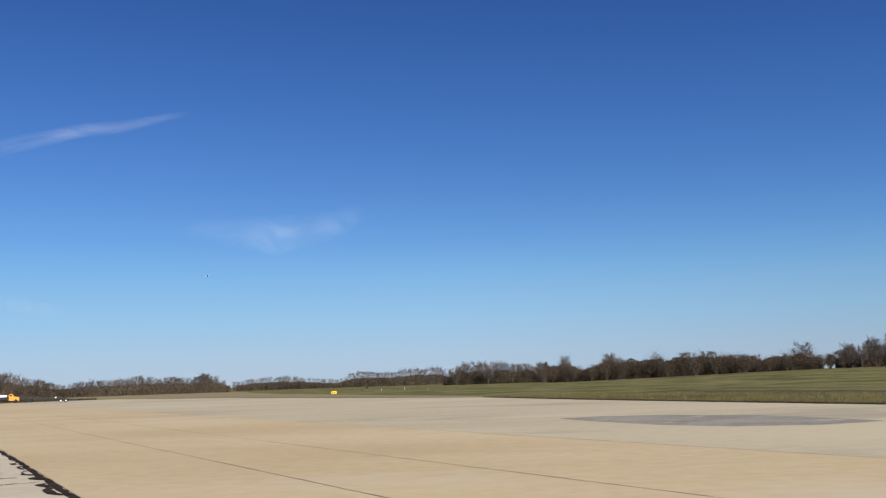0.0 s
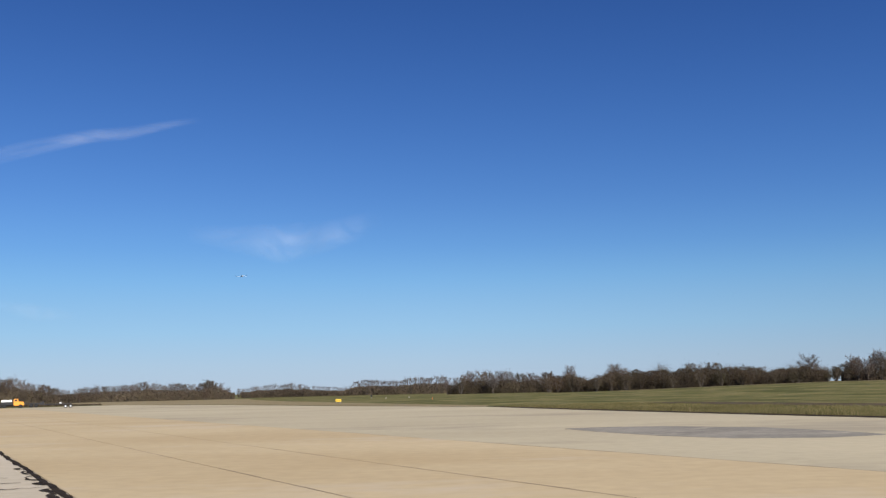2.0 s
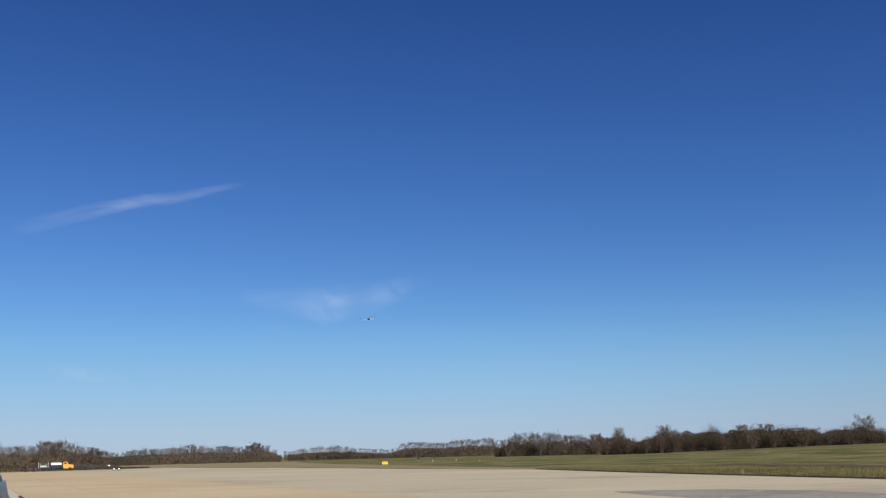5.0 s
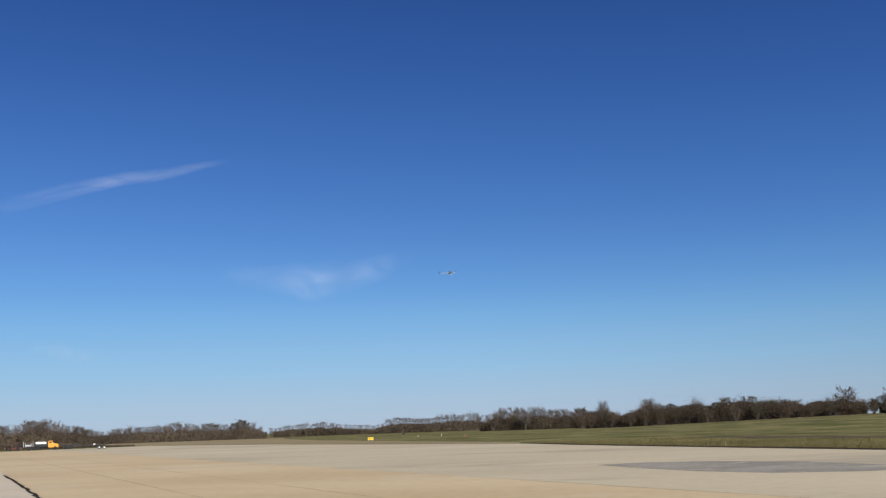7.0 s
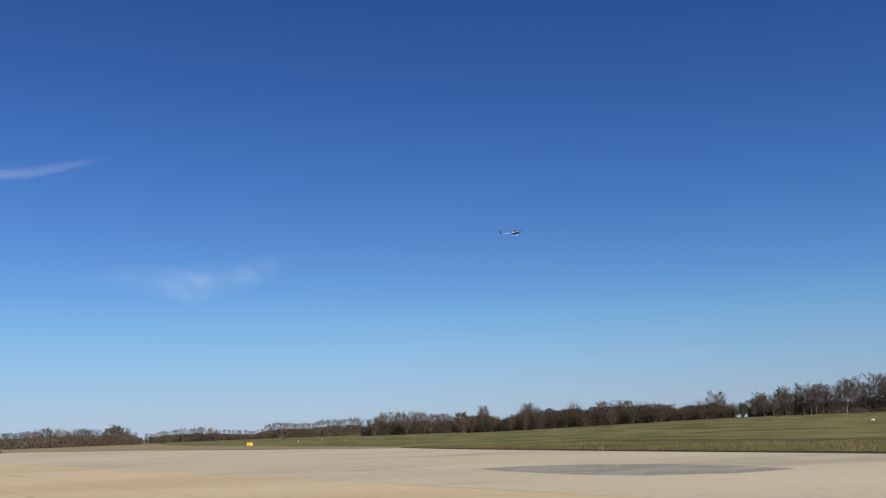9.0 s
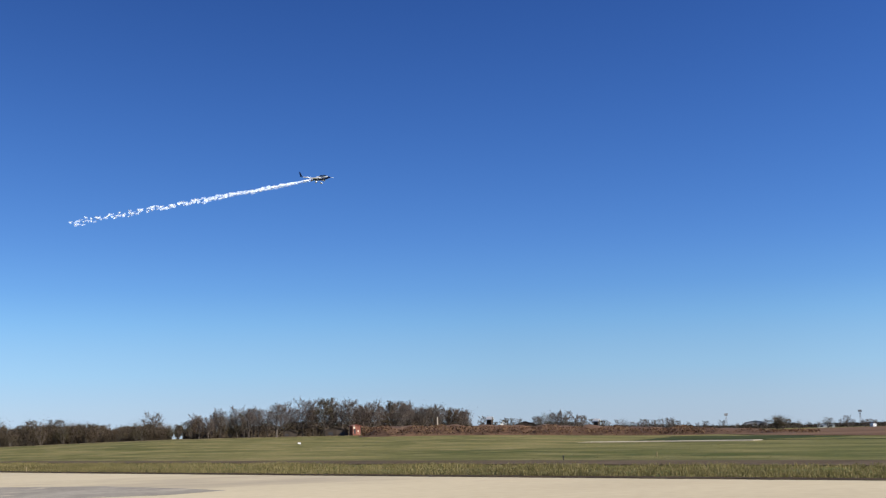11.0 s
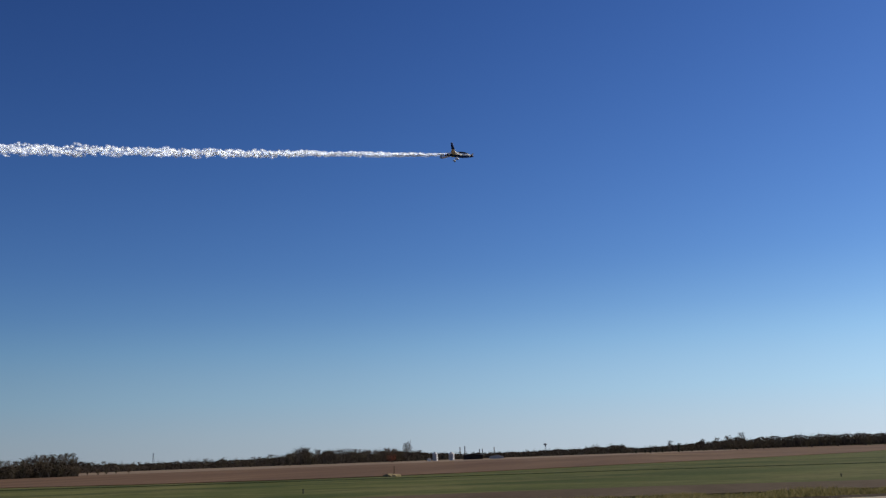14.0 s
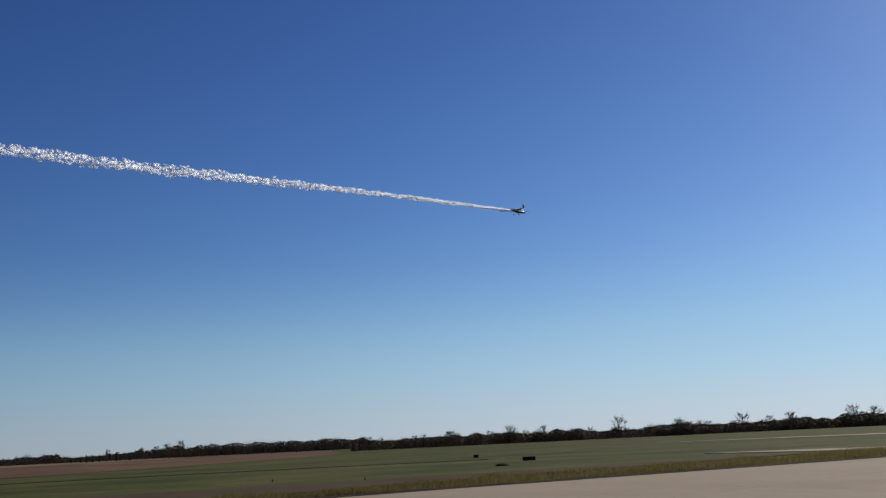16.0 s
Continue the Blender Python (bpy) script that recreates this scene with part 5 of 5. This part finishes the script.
    house(35.2, 470, 1.7, 2.2, 5.6, 6.6, OLDWOOD, ZINC, "dark barn with a bright metal roof", 60, "barn")
    house(40.66, 470, 1.7, 2.2, 4.7, 5.5, OLDWOOD, ZINC, "dark barn with a bright metal roof", 60, "barn")
    house(37.0, 500, 9, 6, 3.6, 4.9, OLDWOOD, OLDWOOD, "low dark farm building behind the bank", 0, "barn")
    house(35.9, 480, 2.2, 3, 3.6, 4.6, OFFWHITE, OFFWHITE, "small white wooden farm shed", 0, "shed", 1)
    house(48.5, 700, 13, 10, 3.9, 4.8, GREYWALL, ZINC, "long grey farm hall behind hedges", 0, "hall", 3)
    house(53.95, 620, 1.9, 3, 1.1, 1.7, OFFWHITE, OFFWHITE, "small white house behind hedges", 30, "house", 1)
    house(51.8, 640, 9, 5, 1.6, 2.4, OFFWHITE, GREYWALL, "low pale shed behind hedges", 0, "shed", 2)
    grain_bin(81.06, 620, 1.4, 3.7)
    grain_bin(81.9, 622, 1.55, 3.4)
    house(80.75, 600, 1.8, 2, 1.2, 1.7, OFFWHITE, OFFWHITE, "tiny white shed beside grain bins", 0, "shed", 0)
    house(83.0, 640, 11, 8, 2.6, 3.3, OLDWOOD, GREYWALL, "long dark farm shed beside grain bins", 0, "shed", 3)
    house(84.2, 630, 8, 6, 1.2, 1.9, ZINC, ZINC, "low farm shed with a white roof", 0, "shed", 0)
    lattice_mast(47.1, 900, 11.0, 0.9, 1.3, "far grey lattice mast with a square head")
    lattice_mast(53.4, 900, 11.2, 0.9, 1.3, "far grey lattice mast with a square head")
    lattice_mast(66.92, 900, 13.0, 1.2, 0, "far slender lattice mast above the woods")
    lattice_mast(86.73, 950, 9.6, 0.8, 1.5, "far water tower above the woods", True)
    for az, h in ((82.35, 9.4), (82.6, 10.2), (83.35, 7.4), (83.5, 7.4), (84.1, 8.4)):
        s = tagged(new("chimney"), "far thin chimney behind the farm", "chimney", "far chimneys")
        bm = bmesh.new()
        tube(bm, (0, 0, 0), (0, 0, h), 0.5, 0.4, 10)
        part("shaft", bm, GREYWALL, s)
        seat(s, az, 900)
    pl = tagged(new("pole"), "pale wooden pole on the weed bank", "pole")
    bm = bmesh.new()
    tube(bm, (0, 0, -0.2), (0, 0, 4.2), 0.16, 0.12, 8)
    part("shaft", bm, surface("pale_wood", (0.34, 0.28, 0.20), (0.42, 0.36, 0.27), 1, 6, 0.9), pl)
    seat(pl, 32.5, 264)


# ---- cirrus ----
def cirrus_material(name, most):
    m, n, l, b = material(name, 1.0, spec=0.0)
    tc = n.new("ShaderNodeTexCoord")
    sep = n.new("ShaderNodeSeparateXYZ")
    l.new(tc.outputs["UV"], sep.inputs[0])

    def hump(src):
        r = ramp(n, l, src, [(0.0, (0, 0, 0)), (0.15, (0.5, 0.5, 0.5)), (0.42, (1, 1, 1)), (0.72, (0.6, 0.6, 0.6)), (1.0, (0, 0, 0))])
        return r
    mul = n.new("ShaderNodeMath")
    mul.operation = "MULTIPLY"
    l.new(hump(sep.outputs[0]), mul.inputs[0])
    l.new(hump(sep.outputs[1]), mul.inputs[1])
    f = noise_node(n, l, 0.012, 6, stretch=(0, 0.35, 1), rough=0.65)
    k = ramp(n, l, f, [(0.24, (0, 0, 0)), (0.68, (1, 1, 1))])
    mul2, mul3 = n.new("ShaderNodeMath"), n.new("ShaderNodeMath")
    mul2.operation = mul3.operation = "MULTIPLY"
    l.new(mul.outputs[0], mul2.inputs[0])
    l.new(k, mul2.inputs[1])
    l.new(mul2.outputs[0], mul3.inputs[0])
    mul3.inputs[1].default_value = most
    d, t, tr = n.new("ShaderNodeBsdfDiffuse"), n.new("ShaderNodeBsdfTranslucent"), n.new("ShaderNodeBsdfTransparent")
    mx, mx2 = n.new("ShaderNodeMixShader"), n.new("ShaderNodeMixShader")
    d.inputs[0].default_value = t.inputs[0].default_value = (0.95, 0.95, 0.95, 1)
    l.new(d.outputs[0], mx.inputs[1])
    l.new(t.outputs[0], mx.inputs[2])
    l.new(mul3.outputs[0], mx2.inputs[0])
    l.new(tr.outputs[0], mx2.inputs[1])
    l.new(mx.outputs[0], mx2.inputs[2])
    l.new(mx2.outputs[0], n["Material Output"].inputs[0])
    return m


def cirrus(line, thick, most, label):
    """A thin veil of ice cloud along a line of (angle, elevation), 3.6 km off."""
    vs, fs = [], []
    n, k = 24, 6
    for i in range(n + 1):
        s = i / n * (len(line) - 1)
        az = float(np.interp(s, range(len(line)), [p[0] for p in line]))
        el = float(np.interp(s, range(len(line)), [p[1] for p in line]))
        w = float(np.interp(s, range(len(thick)), thick)) if len(thick) > 1 else thick[0]
        for j in range(k + 1):
            e2 = el + w * (j / k - 0.5)
            d = 3600 + 60 * math.sin(i * 0.7) + 25 * j
            vs.append(polar(az, d, EYE + d * math.tan(radians(e2))))
    for i in range(n):
        for j in range(k):
            a0 = i * (k + 1) + j
            fs.append((a0, a0 + k + 1, a0 + k + 2, a0 + 1))
    ob = mesh_object("cirrus_cloud", vs, fs, cirrus_material("cirrus", most), smooth=True)
    uv = ob.data.uv_layers.new(name="along")
    for loop in ob.data.loops:
        i, j = divmod(loop.vertex_index, k + 1)
        uv.data[loop.index].uv = (i / n, j / k)
    tagged(ob, label, "cloud", kind="stuff")


def build_clouds():
    cirrus([(-24.5, 11.2), (-21, 12.2), (-18.2, 12.95), (-16.2, 13.2), (-14, 13.75), (-12.5, 14.0)], [1.0, 0.9, 0.75, 0.7, 0.45, 0.35], 0.19, "thin white streak of cirrus in a clear sky")
    cirrus([(-13.4, 8.2), (-10.5, 7.9), (-8.5, 7.7), (-6.5, 8.0), (-4.6, 8.5), (-3.2, 9.0)], [0.9, 1.6, 2.2, 1.8, 1.5, 1.0], 0.16, "faint white veil of cirrus in a clear sky")
    cirrus([(-22.5, 4.6), (-20.5, 4.2), (-18.5, 4.0)], [0.6, 0.9, 0.5], 0.10, "very faint veil of cirrus low in the sky")


build_things()
build_clouds()


# ---- what moves ----
def motions():
    walk(aeroplane, [(t, Matrix.Translation(p) @ pose(0, 0, 0, 3.5, 3.0, HEADING)) for t, p in ROUTE])
    side = Vector((math.cos(radians(HEADING + 90)), math.sin(radians(HEADING + 90)), 0))
    tail = Matrix.Translation((-0.2, 0, 0.03))
    for ob, t0, ang, out, swing, tilt in wisps:
        ride = [(t, Matrix.Translation(p) @ pose(0, 0, 0, 0, 0, HEADING) @ tail) for t, p in ROUTE if t < t0 - 0.1]
        for t in (t0 - 0.034, t0):
            ride.append((t, Matrix.Translation(route(t)) @ pose(0, 0, 0, 0, 0, HEADING) @ tail))
        # the air sinks at an uneven rate along the way
        fall = float(np.interp(t0, [9.6, 10.3, 11.3, 11.8, 12.4, 12.85, 13.3, 13.6, 14.0], [0.8, 0.7, -0.1, 0.0, 1.0, 1.2, 0.8, 0.1, -0.2]))
        home = route(t0) + Vector((0, 0, -0.1)) - 2.2 * Vector((math.cos(radians(HEADING)), math.sin(radians(HEADING)), 0))
        for age, grow, turn in ((0.08, 0.2, 0.2), (0.3, 0.45, 0.5), (0.9, 0.95, 0.7), (1.75, 1.3, 0.9), (6.4, 1.75, 1.05)):
            p = home + (side * math.cos(ang) + Vector((0, 0, math.sin(ang)))) * out * grow + Vector((0, 0, -0.45 * min(age, 1.5) - 0.1 * age - fall * min(age, 2.5)))
            ride.append((t0 + age, Matrix.Translation(p) @ pose(0, 0, 0, 0, 0, HEADING) @ Matrix.Rotation(radians(tilt * turn), 4, "X") @ Matrix.Rotation(radians(swing * turn), 4, "Y")))
            if t0 + age > 16.05:
                break
        walk(ob, ride)


motions()
